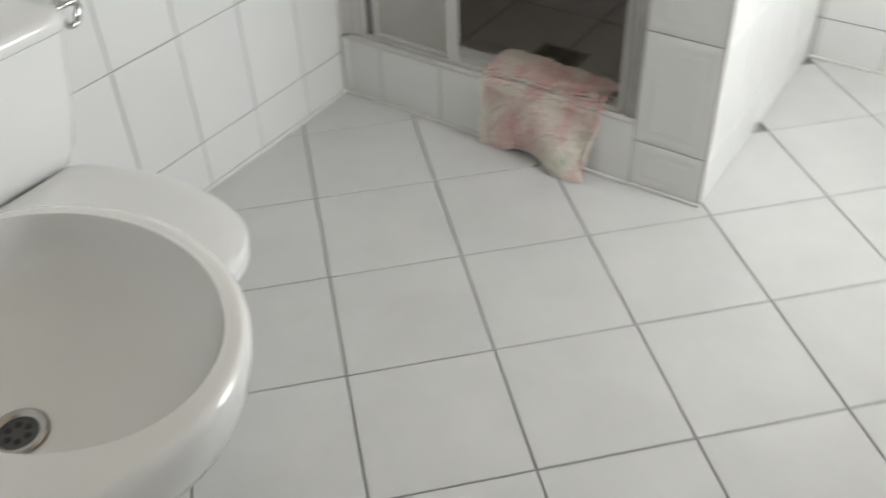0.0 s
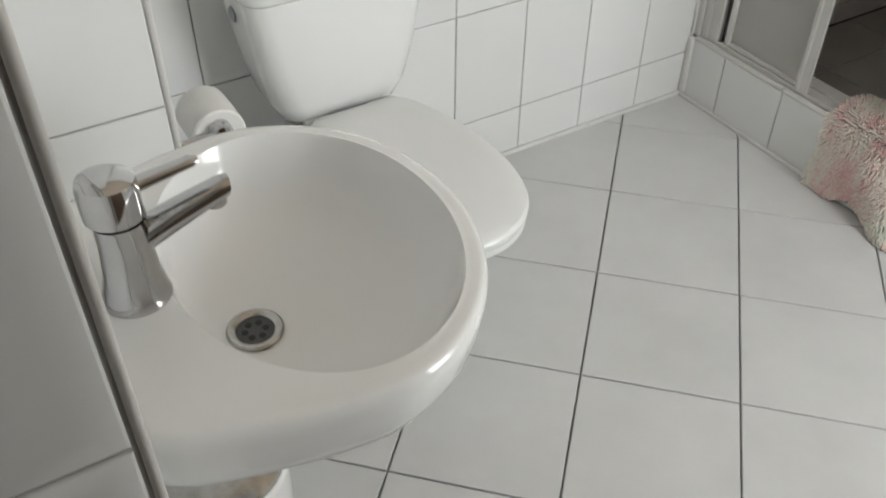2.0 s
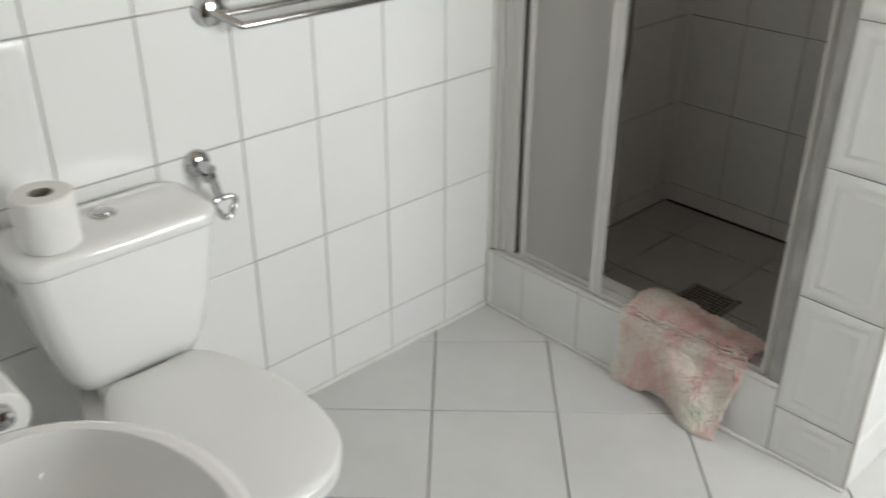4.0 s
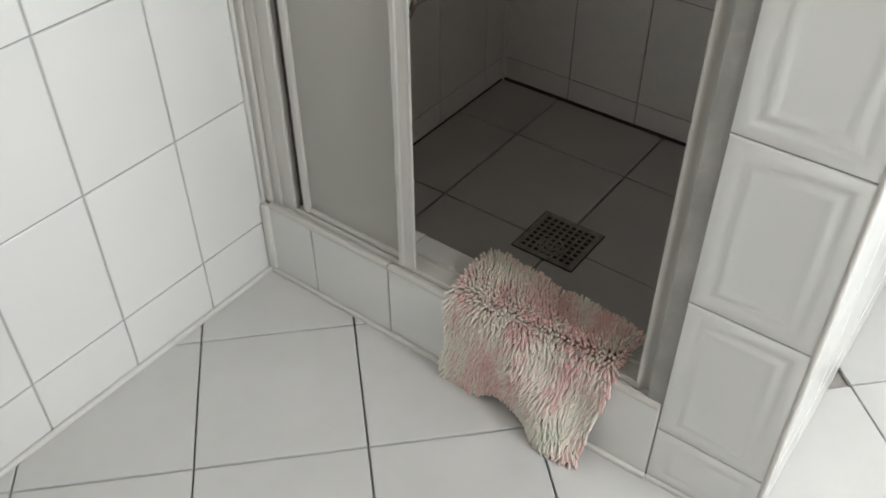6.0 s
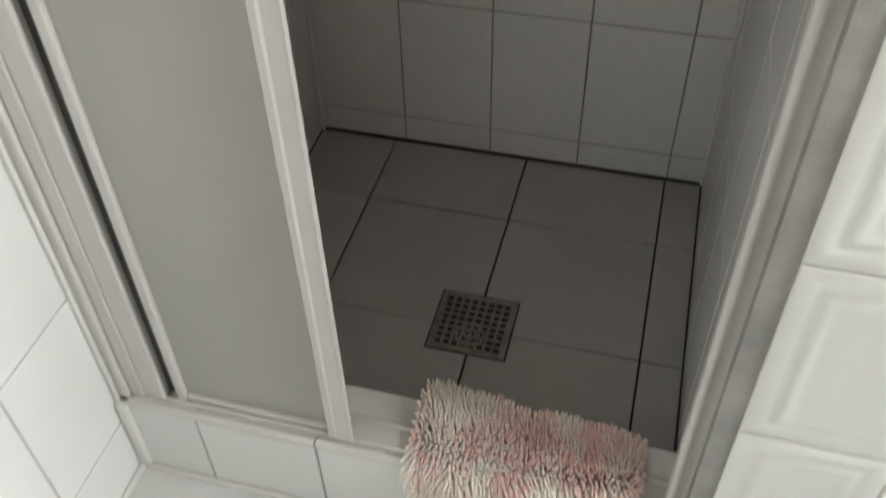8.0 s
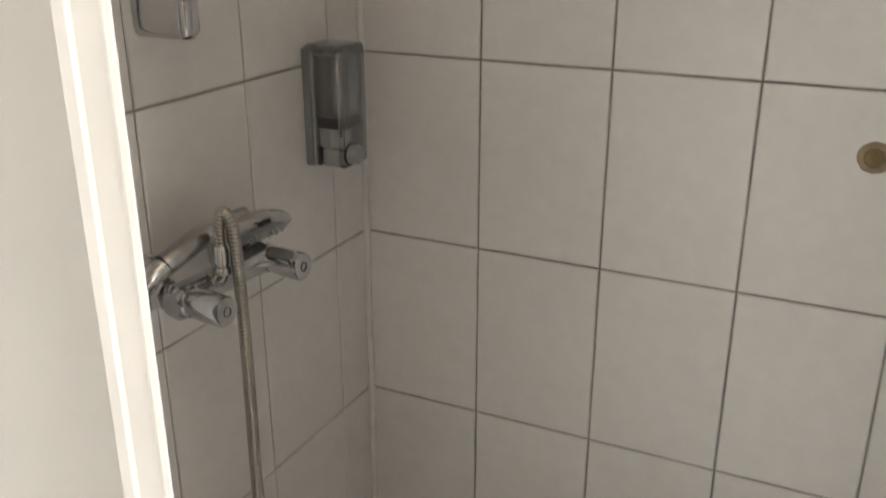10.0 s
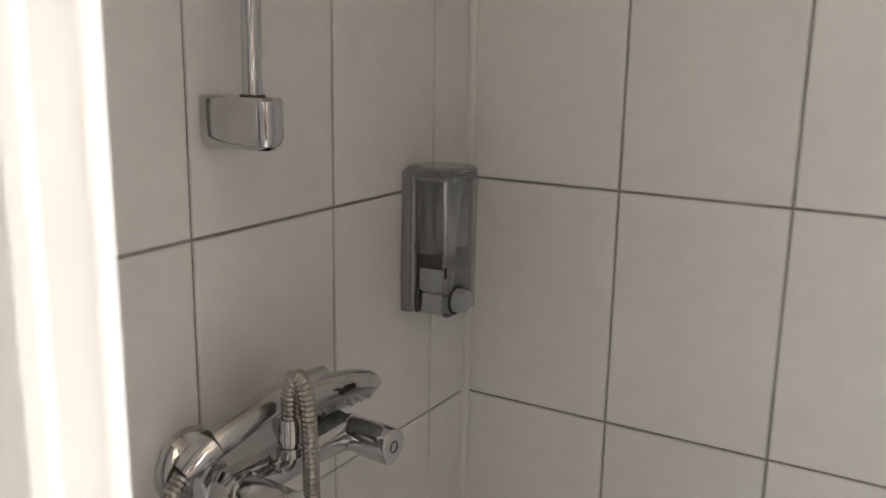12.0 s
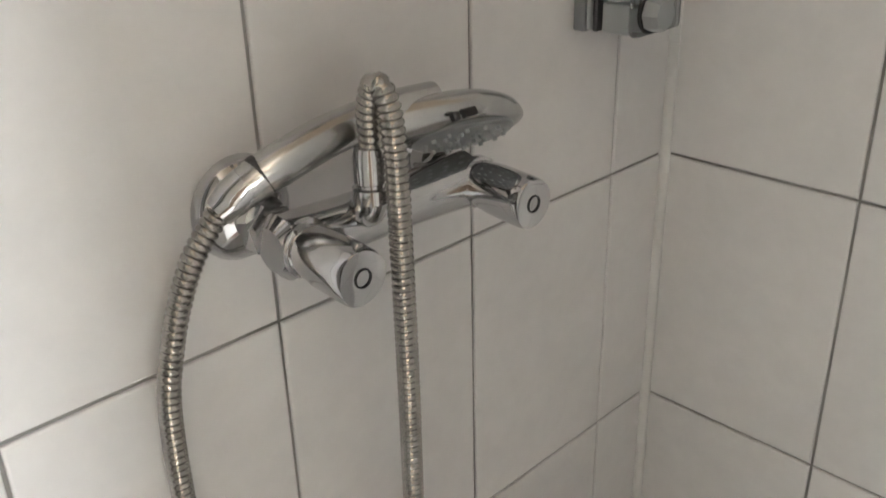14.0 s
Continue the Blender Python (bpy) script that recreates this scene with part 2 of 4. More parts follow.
wall_entry = wall("wall_entry", box(-0.2, EAST + 0.2, -1.6, -1.4, -0.1, CEIL), "plain plastered wall at the entrance", M_PLASTER)

bm = box(EAST, EAST + 0.4, -1.4, WIN_Y0, -0.1, CEIL)
box(EAST, EAST + 0.4, WIN_Y1, Y_BACK + TT, -0.1, CEIL, bm=bm)
box(EAST, EAST + 0.4, WIN_Y0, WIN_Y1, -0.1, WIN_Z0, bm=bm)
box(EAST, EAST + 0.4, WIN_Y0, WIN_Y1, WIN_Z1, CEIL, bm=bm)
wall_east = wall("wall_east", bm, "plain plastered wall with the window", M_PLASTER)

ceiling = tagged(part("ceiling", box(-0.2, EAST + 0.4, -1.6, Y_BACK + 0.2, CEIL, CEIL + 0.12), M_CEIL, smooth=False), "unseen cream ceiling, tinted to warm the bounced light", "ceiling", kind="structure")
floor = tagged(part("floor", box(-0.2, EAST + 0.2, -1.6, Y_BACK + 0.2, -0.16, -0.0105), M_FGROUT, smooth=False), "white floor tiles laid diagonally with grey joints", "floor", kind="structure")
ground = tagged(part("ground", box(-60, 60, -60, 60, -0.5, -0.3), M_PLASTER, smooth=False), "plain ground outside the house", "ground", kind="structure")

window = tagged(part("window_1", box(EAST + REVEAL, EAST + REVEAL + 0.05, WIN_Y0, WIN_Y0 + 0.06, WIN_Z0, WIN_Z1, 0.004), M_ENAMEL, smooth=False), "white framed window in the plastered wall", "window", kind="structure")
bm = box(EAST + REVEAL, EAST + REVEAL + 0.05, WIN_Y1 - 0.06, WIN_Y1, WIN_Z0, WIN_Z1, 0.004)
box(EAST + REVEAL, EAST + REVEAL + 0.05, WIN_Y0 + 0.06, WIN_Y1 - 0.06, WIN_Z0, WIN_Z0 + 0.06, 0.004, bm=bm)
box(EAST + REVEAL, EAST + REVEAL + 0.05, WIN_Y0 + 0.06, WIN_Y1 - 0.06, WIN_Z1 - 0.06, WIN_Z1, 0.004, bm=bm)
part("window_frame", bm, M_ENAMEL, window, smooth=False)
pane = part("pane", box(EAST + REVEAL + 0.02, EAST + REVEAL + 0.026, WIN_Y0 + 0.05, WIN_Y1 - 0.05, WIN_Z0 + 0.05, WIN_Z1 - 0.05), M_PANE, window, smooth=False)
pane.visible_shadow = False

# Leaf and handle are out of view, added to block window light.
door = tagged(part("door_1", box(1.985, 2.025, 0.06, 0.92, 0.012, 2.03, 0.003), M_DARKDOOR, smooth=False), "unseen brown door leaf added to keep window light off the basin", "door", kind="structure")
part("door_handle", tube(smooth_path([(1.985, 0.86, 1.03), (1.945, 0.86, 1.03), (1.935, 0.85, 1.03), (1.935, 0.74, 1.03)], 5), 0.009, 12), M_STEEL, door)
# Unseen return added behind the leaf.
wall_jamb = wall("wall_doorway", box(2.03, EAST, -0.06, 0.06, -0.1, CEIL), "unseen plastered return added to carry the door leaf", M_PLASTER)
wall_lintel = wall("wall_lintel", box(1.31 - TT, 2.03, -0.16, -0.10, 2.06, CEIL), "plain plastered lintel over the doorway", M_PLASTER)

# shower kerb and shower floor slab
KERB_Y0, KERB_Y1, KERB_Z = 1.772, 1.895, 0.180
kerb = tagged(part("shower_kerb", box(X_SH - TT, X_PIER0 + TT, KERB_Y0 + TT, KERB_Y1 - TT, -0.1, KERB_Z), M_GROUT, smooth=False), "low tiled shower kerb with white joints", "kerb", kind="structure")
Z_SH = 0.062
shower_floor = tagged(part("shower_floor", box(X_SH - TT, X_PIER0 + TT, KERB_Y1 - TT, Y_BACK + TT, -0.1, Z_SH - 0.010), M_DGROUT, smooth=False), "shower floor tiles greyed for the dim stall, with dark joints", "floor", kind="structure")


# ---- wash basin ----
BX, BZ = 0.985, 0.838


def basin_ring(k, z, grow=1.0, inset=0.0):
    """Outline of the basin: straight back, flared sides, round front."""
    out = []
    n = 72
    for i in range(n):
        a = 2 * math.pi * i / n
        c, s = math.cos(a), math.sin(a)
        e = 2.0 if s > 0 else 14.0
        rx, ry = 0.214, (0.178 if s > 0 else 0.196)
        r = (abs(c) ** e + abs(s) ** e) ** (-1 / e)
        x, y = r * c, r * s
        flare = 1.0 if y > 0 else 1.0 - 0.24 * abs(y) ** 1.6
        g = 1 - (1 - grow) * (0.75 + 0.25 * min(1, max(0, y + 0.6)))
        px, py = x * (rx - inset) * flare * g, y * (ry - inset) * (grow if y > 0 else 1.0)
        out.append((BX + px, 0.198 + py, BZ - (BZ - z) * (1 - 0.3 * max(0, y))))
    return out


def bowl_ring(z, f, shift=0.0):
    out = []
    for i in range(72):
        a = 2 * math.pi * i / 72
        c, s = math.cos(a), math.sin(a)
        ry = 0.143 if s > 0 else 0.135
        out.append((BX + 0.186 * f * c, 0.212 - shift + ry * f * s, z))
    return out


def make_basin():
    t = thing("wash_basin", BX, 0.002, BZ - 0.15, "white ceramic wash basin on the tiled wall", "basin")
    rings = [basin_ring(0, BZ - 0.128, 0.36), basin_ring(0, BZ - 0.119, 0.50), basin_ring(0, BZ - 0.100, 0.72), basin_ring(0, BZ - 0.083, 0.86), basin_ring(0, BZ - 0.068, 0.945), basin_ring(0, BZ - 0.052, 0.980), basin_ring(0, BZ - 0.022, 0.998), basin_ring(0, BZ - 0.012, 1.0),
             basin_ring(0, BZ - 0.003, 0.995, 0.002), basin_ring(0, BZ, 0.985, 0.006)]
    edge = bowl_ring(BZ + 0.001, 1.0)
    rim = basin_ring(0, BZ, 0.97, 0.010)
    rings += [rim, basin_ring(0, BZ + 0.0002, 0.968, 0.0118), edge, bowl_ring(BZ - 0.004, 0.984), bowl_ring(BZ - 0.018, 0.962), bowl_ring(BZ - 0.042, 0.90, 0.006), bowl_ring(BZ - 0.064, 0.79, 0.016), bowl_ring(BZ - 0.082, 0.60, 0.034), bowl_ring(BZ - 0.094, 0.36, 0.052), bowl_ring(BZ - 0.099, 0.14, 0.062)]
    part("bowl", loft(rings, True, True), M_CERAMIC, t, angle=60)
    dy, dz = 0.150, BZ - 0.0985
    ring = lathe((BX, dy, dz), (0, 0, 1), [(0.0, 0.029), (0.003, 0.029), (0.0045, 0.0265), (0.004, 0.0225), (0.0020, 0.0195), (0.0006, 0.0190)], 36, caps=False)
    drain = part("drain", ring, M_STEEL, t, "dull steel drain ring with a dark strainer")
    part("strainer", lathe((BX, dy, dz), (0, 0, 1), [(0.0, 0.0192), (0.0010, 0.0190), (0.0011, 0.003)], 32), M_STRAIN, drain, "dark grey strainer")
    # Six near-black discs on the strainer, painting the shade of its openings.
    for k in range(6):
        a = radians(60 * k + 20)
        part("hole", lathe((BX + 0.0105 * math.cos(a), dy + 0.0105 * math.sin(a), dz + 0.0005), (0, 0, 1), [(0, 0.0036), (0.0010, 0.0036)], 14), M_DARK, drain)
    # waste pipe below
    part("bottle_trap", lathe((BX, 0.15, BZ - 0.235), (0, 0, 1), [(0, 0.01), (0.002, 0.028), (0.06, 0.03), (0.065, 0.016), (0.112, 0.016)], 28), M_CHROME, t, "chrome bottle trap")
    part("waste_pipe", tube(smooth_path([(BX, 0.15, BZ - 0.19), (BX, 0.11, BZ - 0.19), (BX, 0.05, BZ - 0.19), (BX, -0.004, BZ - 0.19)], 4), 0.016, 16), M_CHROME, t)
    part("wall_rosette", lathe((BX, 0.001, BZ - 0.19), (0, 1, 0), [(0, 0.034), (0.006, 0.032), (0.012, 0.018)], 28), M_CHROME, t)


def make_waste_bin():
    cx, cy = 0.750, 0.116
    t = thing("waste_bin", cx, cy, 0.0, "white waste bin with a polished steel lid under the basin", "bin")
    part("base_ring", lathe((cx, cy, 0.001), (0, 0, 1), [(0, 0.098), (0.002, 0.100), (0.014, 0.100), (0.016, 0.098)], 40), M_DARK, t, "black plastic base ring")
    part("body", lathe((cx, cy, 0.0172), (0, 0, 1), [(0, 0.100), (0.004, 0.103), (0.235, 0.108), (0.245, 0.108), (0.250, 0.105)], 48), M_CERAMIC, t)
    part("lid", lathe((cx, cy, 0.268), (0, 0, 1), [(0, 0.104), (0.004, 0.1055), (0.009, 0.103), (0.014, 0.092), (0.018, 0.070), (0.021, 0.040), (0.022, 0.004)], 48), M_STEEL, t, "polished steel domed lid")


def make_basin_tap():
    t = thing("basin_tap", BX, 0.052, BZ, "chrome single-lever tap on the wash basin", "tap")
    cy = 0.052
    rings = []
    for z, r, sy in ((0.0, 0.031, 0.0), (0.004, 0.031, 0.0), (0.010, 0.0285, 0.0), (0.03, 0.0245, 0.001), (0.06, 0.0225, 0.002), (0.085, 0.0225, 0.002), (0.088, 0.0235, 0.002)):
        rings.append([(BX + r * math.cos(2 * math.pi * k / 32), cy + sy + r * math.sin(2 * math.pi * k / 32), BZ + z) for k in range(32)])
    part("body", loft(rings), M_CHROME, t)
    rings = []
    for z, r in ((0.0905, 0.0240), (0.092, 0.0252), (0.118, 0.0255), (0.127, 0.0235), (0.131, 0.0165), (0.132, 0.004)):
        rings.append([(BX + r * math.cos(2 * math.pi * k / 32), cy + r * 1.0 * math.sin(2 * math.pi * k / 32), BZ + z - 0.06 * (r * math.sin(2 * math.pi * k / 32))) for k in range(32)])
    cap = part("lever_cap", loft(rings), M_CHROME, t)
    # spout: a broad tapering beak
    rings = []
    for k in range(13):
        u = k / 12
        y = cy + 0.006 + 0.090 * u
        z = BZ + 0.058 + 0.034 * u - 0.006 * u * u
        w = 0.0165 - 0.0035 * u
        h = 0.0150 - 0.0050 * u
        if k == 12:
            w, h = w * 0.93, h * 0.88
        rings.append([(BX + w * math.cos(2 * math.pi * i / 24), y + (0.55 * u * u - 0.25) * h * math.sin(2 * math.pi * i / 24), z + h * math.sin(2 * math.pi * i / 24)) for i in range(24)])
    part("spout", loft(rings), M_CHROME, t)
    part("aerator", lathe((BX, cy + 0.084, BZ + 0.080), (0, 0.1, -1), [(0, 0.0095), (0.010, 0.0095), (0.0102, 0.004)], 20), M_STEEL, t)
    rings = []
    for k in range(11):
        u = k / 10
        y = cy + 0.012 + 0.064 * u
        z = BZ + 0.113 + 0.008 * u
        w = 0.0105 - 0.003 * u
        h = 0.0060 - 0.002 * u
        if k == 10:
            w, h = w * 0.7, h * 0.6
        rings.append([(BX + w * math.cos(2 * math.pi * i / 20), y, z + h * math.sin(2 * math.pi * i / 20)) for i in range(20)])
    part("lever", loft(rings), M_CHROME, cap)


def make_mirror():
    t = thing("wall_mirror", BX, 0.002, 1.55, "white framed mirror with rounded corners above the basin", "mirror")

    def slab(hx, z0, z1, y0, y1, r):
        cx, cz = BX, (z0 + z1) / 2
        ring = rounded(cx, cz, hx, (z1 - z0) / 2, r, 0, 8)
        edge = 0.004
        small = rounded(cx, cz, hx - edge, (z1 - z0) / 2 - edge, r - edge, 0, 8)
        return loft([[(x, y0, z) for x, z, _ in ring], [(x, y1 - edge, z) for x, z, _ in ring], [(x, y1, z) for x, z, _ in small]])

    part("back_frame", slab(0.20, 1.205, 1.95, 0.001, 0.020, 0.03), M_ENAMEL, t)
    part("front_frame", slab(0.165, 1.245, 1.91, 0.0205, 0.034, 0.025), M_ENAMEL, t)
    part("glass", slab(0.14, 1.27, 1.885, 0.0345, 0.0385, 0.015), M_MIRROR, t, "clear mirror glass")


# ---- toilet ----
TY = 0.632


def pan_ring(z, x0, x1, hw, power=2.3):
    out = []
    cx = x0 + (x1 - x0) * 0.52
    for i in range(56):
        a = 2 * math.pi * i / 56
        c, s = math.cos(a), math.sin(a)
        e = power if c > 0 else 4.0
        r = (abs(c) ** e + abs(s) ** e) ** (-1 / e)
        rx = (x1 - cx) if c > 0 else (cx - x0)
        taper = 1.0 if c > 0 else 1.0 - 0.40 * (r * c) ** 2
        out.append((cx + r * c * rx, TY + r * s * hw * taper, z))
    return out


def make_toilet():
    t = thing("toilet", 0.30, TY, 0.0, "white ceramic close-coupled toilet with closed lid", "toilet")
    part("pan", loft([pan_ring(0.0, 0.16, 0.50, 0.105), pan_ring(0.02, 0.16, 0.50, 0.105), pan_ring(0.05, 0.17, 0.485, 0.095), pan_ring(0.16, 0.15, 0.49, 0.10), pan_ring(0.25, 0.10, 0.57, 0.125), pan_ring(0.32, 0.06, 0.63, 0.150), pan_ring(0.365, 0.03, 0.662, 0.162), pan_ring(0.375, 0.03, 0.658, 0.159)]), M_CERAMIC, t, angle=60)

    def seat_ring(z, d):
        """Outline of seat and lid: blunt round front, sides drawn in to a short straight back."""
        half = []
        xm, xb, xf, hw = 0.465, 0.192, 0.684, 0.167
        for k in range(21):
            a = math.pi / 2 * k / 20
            c, q = math.cos(a), math.sin(a)
            m = (c ** 2.35 + q ** 2.35) ** (-1 / 2.35)
            half.append((xm + m * c * (xf - xm), m * q * hw))
        for k in range(1, 13):
            u = k / 12
            x = xm - u * (xm - xb)
            half.append((x, hw - 0.070 * u ** 2.2 - (0.010 if k == 12 else 0)))
        f = 1 - d / hw
        half = [(0.44 + (x - 0.44) * f, y * f) for x, y in half]
        return [(x, 0.638 + y, z) for x, y in half] + [(x, 0.638 - y, z) for x, y in reversed(half[1:])]

    part("seat", loft([seat_ring(0.3765, 0.008), seat_ring(0.380, 0.003), seat_ring(0.392, 0.003), seat_ring(0.395, 0.008)]), M_SEAT, t, "white plastic seat")
    lid = part("lid", loft([seat_ring(0.3975, 0.006), seat_ring(0.401, 0.001), seat_ring(0.411, 0.0), seat_ring(0.419, 0.004), seat_ring(0.424, 0.014), seat_ring(0.4265, 0.04), seat_ring(0.428, 0.10), seat_ring(0.4285, 0.16)]), M_SEAT, t, "closed white plastic lid")
    for dy in (-0.07, 0.07):
        part("hinge", tube([(0.178, TY + dy - 0.025, 0.397), (0.178, TY + dy + 0.025, 0.397)], 0.011, 14), M_SEAT, t)
    # cistern, narrower towards the pan
    prof = ((0.395, 0.100, 0.065, 0.118, 0.04), (0.405, 0.102, 0.075, 0.126, 0.045), (0.44, 0.104, 0.084, 0.145, 0.05), (0.52, 0.106, 0.088, 0.165, 0.05), (0.62, 0.107, 0.091, 0.180, 0.045), (0.672, 0.108, 0.093, 0.186, 0.04))
    part("cistern", loft([rounded(cx, TY, hx, hy, r, z, 8) for z, cx, hx, hy, r in prof]), M_CERAMIC, t, angle=60)
    part("cistern_lid", loft([rounded(0.109, TY, hx, hy, r, z, 8) for z, hx, hy, r in ((0.6735, 0.094, 0.186, 0.04), (0.679, 0.099, 0.192, 0.045), (0.693, 0.100, 0.193, 0.045), (0.702, 0.096, 0.189, 0.042), (0.7065, 0.088, 0.181, 0.036), (0.708, 0.07, 0.16, 0.03))]), M_CERAMIC, t, angle=60)
    btn = part("flush_button", lathe((0.09, 0.640, 0.7078), (0, 0, 1), [(0, 0.024), (0.004, 0.024), (0.006, 0.021), (0.005, 0.018)], 32), M_CHROME, t, "round chrome flush button")
    part("button_cap", lathe((0.09, 0.640, 0.7125), (0, 0, 1), [(0, 0.017), (0.004, 0.0165), (0.0065, 0.012), (0.0075, 0.003)], 28), M_CHROME, btn)
    part("side_cap", lathe((0.105, TY - 0.182, 0.628), (0, -1, 0.05), [(0, 0.015), (0.003, 0.015), (0.004, 0.012), (0.003, 0.010)], 24), M_GREYPL, t, "grey plug in the cistern side")


def make_paper_roll(name, c, axis, length, radius, label):
    ax = Vector(axis).normalized()
    t = thing(name, *c, label, "toilet paper")
    r = radius
    prof = [(0, 0.021), (0, r - 0.003), (0.003, r), (length * 0.5, r + 0.0006), (length - 0.003, r), (length, r - 0.003), (length, 0.021)]
    bm = lathe(c, ax, prof + [(0, 0.021)], 48, caps=False)
    part("paper", bm, M_PAPER, t)
    part("core", lathe(c, ax, [(0.001, 0.0205), (length - 0.001, 0.0205), (length - 0.001, 0.0190), (0.001, 0.0190), (0.001, 0.0205)], 32, caps=False), M_CARD, t, "cardboard core")


def make_roll_holder():
    y0 = 0.220
    t = thing("paper_holder", 0.31, y0, 0.522, "chrome toilet paper holder on the tiled chase", "holder")
    part("rosette", lathe((0.312, y0, 0.524), (0, 1, 0), [(0, 0.026), (0.006, 0.025), (0.010, 0.014)], 28), M_CHROME, t)
    part("arm", tube(smooth_path([(0.312, y0 + 0.004, 0.524), (0.312, y0 + 0.05, 0.524), (0.312, y0 + 0.098, 0.524), (0.306, y0 + 0.113, 0.524), (0.29, y0 + 0.116, 0.524), (0.20, y0 + 0.116, 0.524), (0.18, y0 + 0.116, 0.524)], 6), 0.0085, 16), M_CHROME, t)
    part("knob", lathe((0.296, y0 + 0.116, 0.524), (1, 0, 0), [(0, 0.020), (0.014, 0.020), (0.022, 0.016), (0.026, 0.006)], 28), M_CHROME, t)


def make_stop_valve():
    y, z = 0.886, 0.713
    t = thing("stop_valve", 0.0, y, z, "chrome angle stop valve on the tiled wall", "valve")
    part("rosette", lathe((0.001, y, z), (1, 0, 0), [(0, 0.030), (0.004, 0.030), (0.014, 0.024), (0.020, 0.014)], 32), M_CHROME, t)
    part("body", tube([(0.015, y, z), (0.030, y + 0.001, z), (0.052, y + 0.004, z - 0.004)], 0.0125, 18), M_CHROME, t)
    part("nut", lathe((0.040, y + 0.002, z - 0.012), (0.05, 0.2, -1), [(0, 0.015), (0.016, 0.015)], 6), M_CHROME, t)
    part("spindle", tube([(0.045, y + 0.006, z - 0.02), (0.048, y + 0.020, z - 0.075)], [0.010, 0.008], 16), M_CHROME, t)
    bm = bmesh.new()
    loop = []
    for k in range(25):
        a = 2 * math.pi * k / 24
        r = 0.025 + 0.0045 * math.cos(3 * a)
        loop.append((0.052 + 0.004 * math.cos(a), y + 0.026 + r * math.sin(a) * 0.95, z - 0.090 - r * math.cos(a) * 0.85))
    part("handle", tube(loop, 0.0065, 12, bm), M_CHROME, t)


def make_towel_rail():
    y, z = 0.955, 1.018
    t = thing("towel_rail", 0.0, y, z, "chrome double-bar towel rail on the tiled wall", "rail")
    for yy in (y, y + 0.58):
        part("rosette", lathe((0.001, yy, z), (1, 0, 0), [(0, 0.034), (0.005, 0.034), (0.018, 0.028), (0.024, 0.016)], 32), M_CHROME, t)
        part("bracket", tube([(0.015, yy, z), (0.035, yy + 0.012, z - 0.010), (0.062, yy + 0.038, z - 0.028)], [0.011, 0.009, 0.008], 14), M_CHROME, t)
    part("front_bar", tube([(0.062, y + 0.036, z - 0.028), (0.062, y + 0.036 + 0.015, z - 0.028), (0.062, y + 0.60, z - 0.028), (0.062, y + 0.615, z - 0.028)], [0.006, 0.0085, 0.0085, 0.006], 16), M_CHROME, t)
    part("rear_bar", tube([(0.034, y + 0.01, z - 0.006), (0.034, y + 0.60, z - 0.006)], 0.0075, 16), M_CHROME, t)


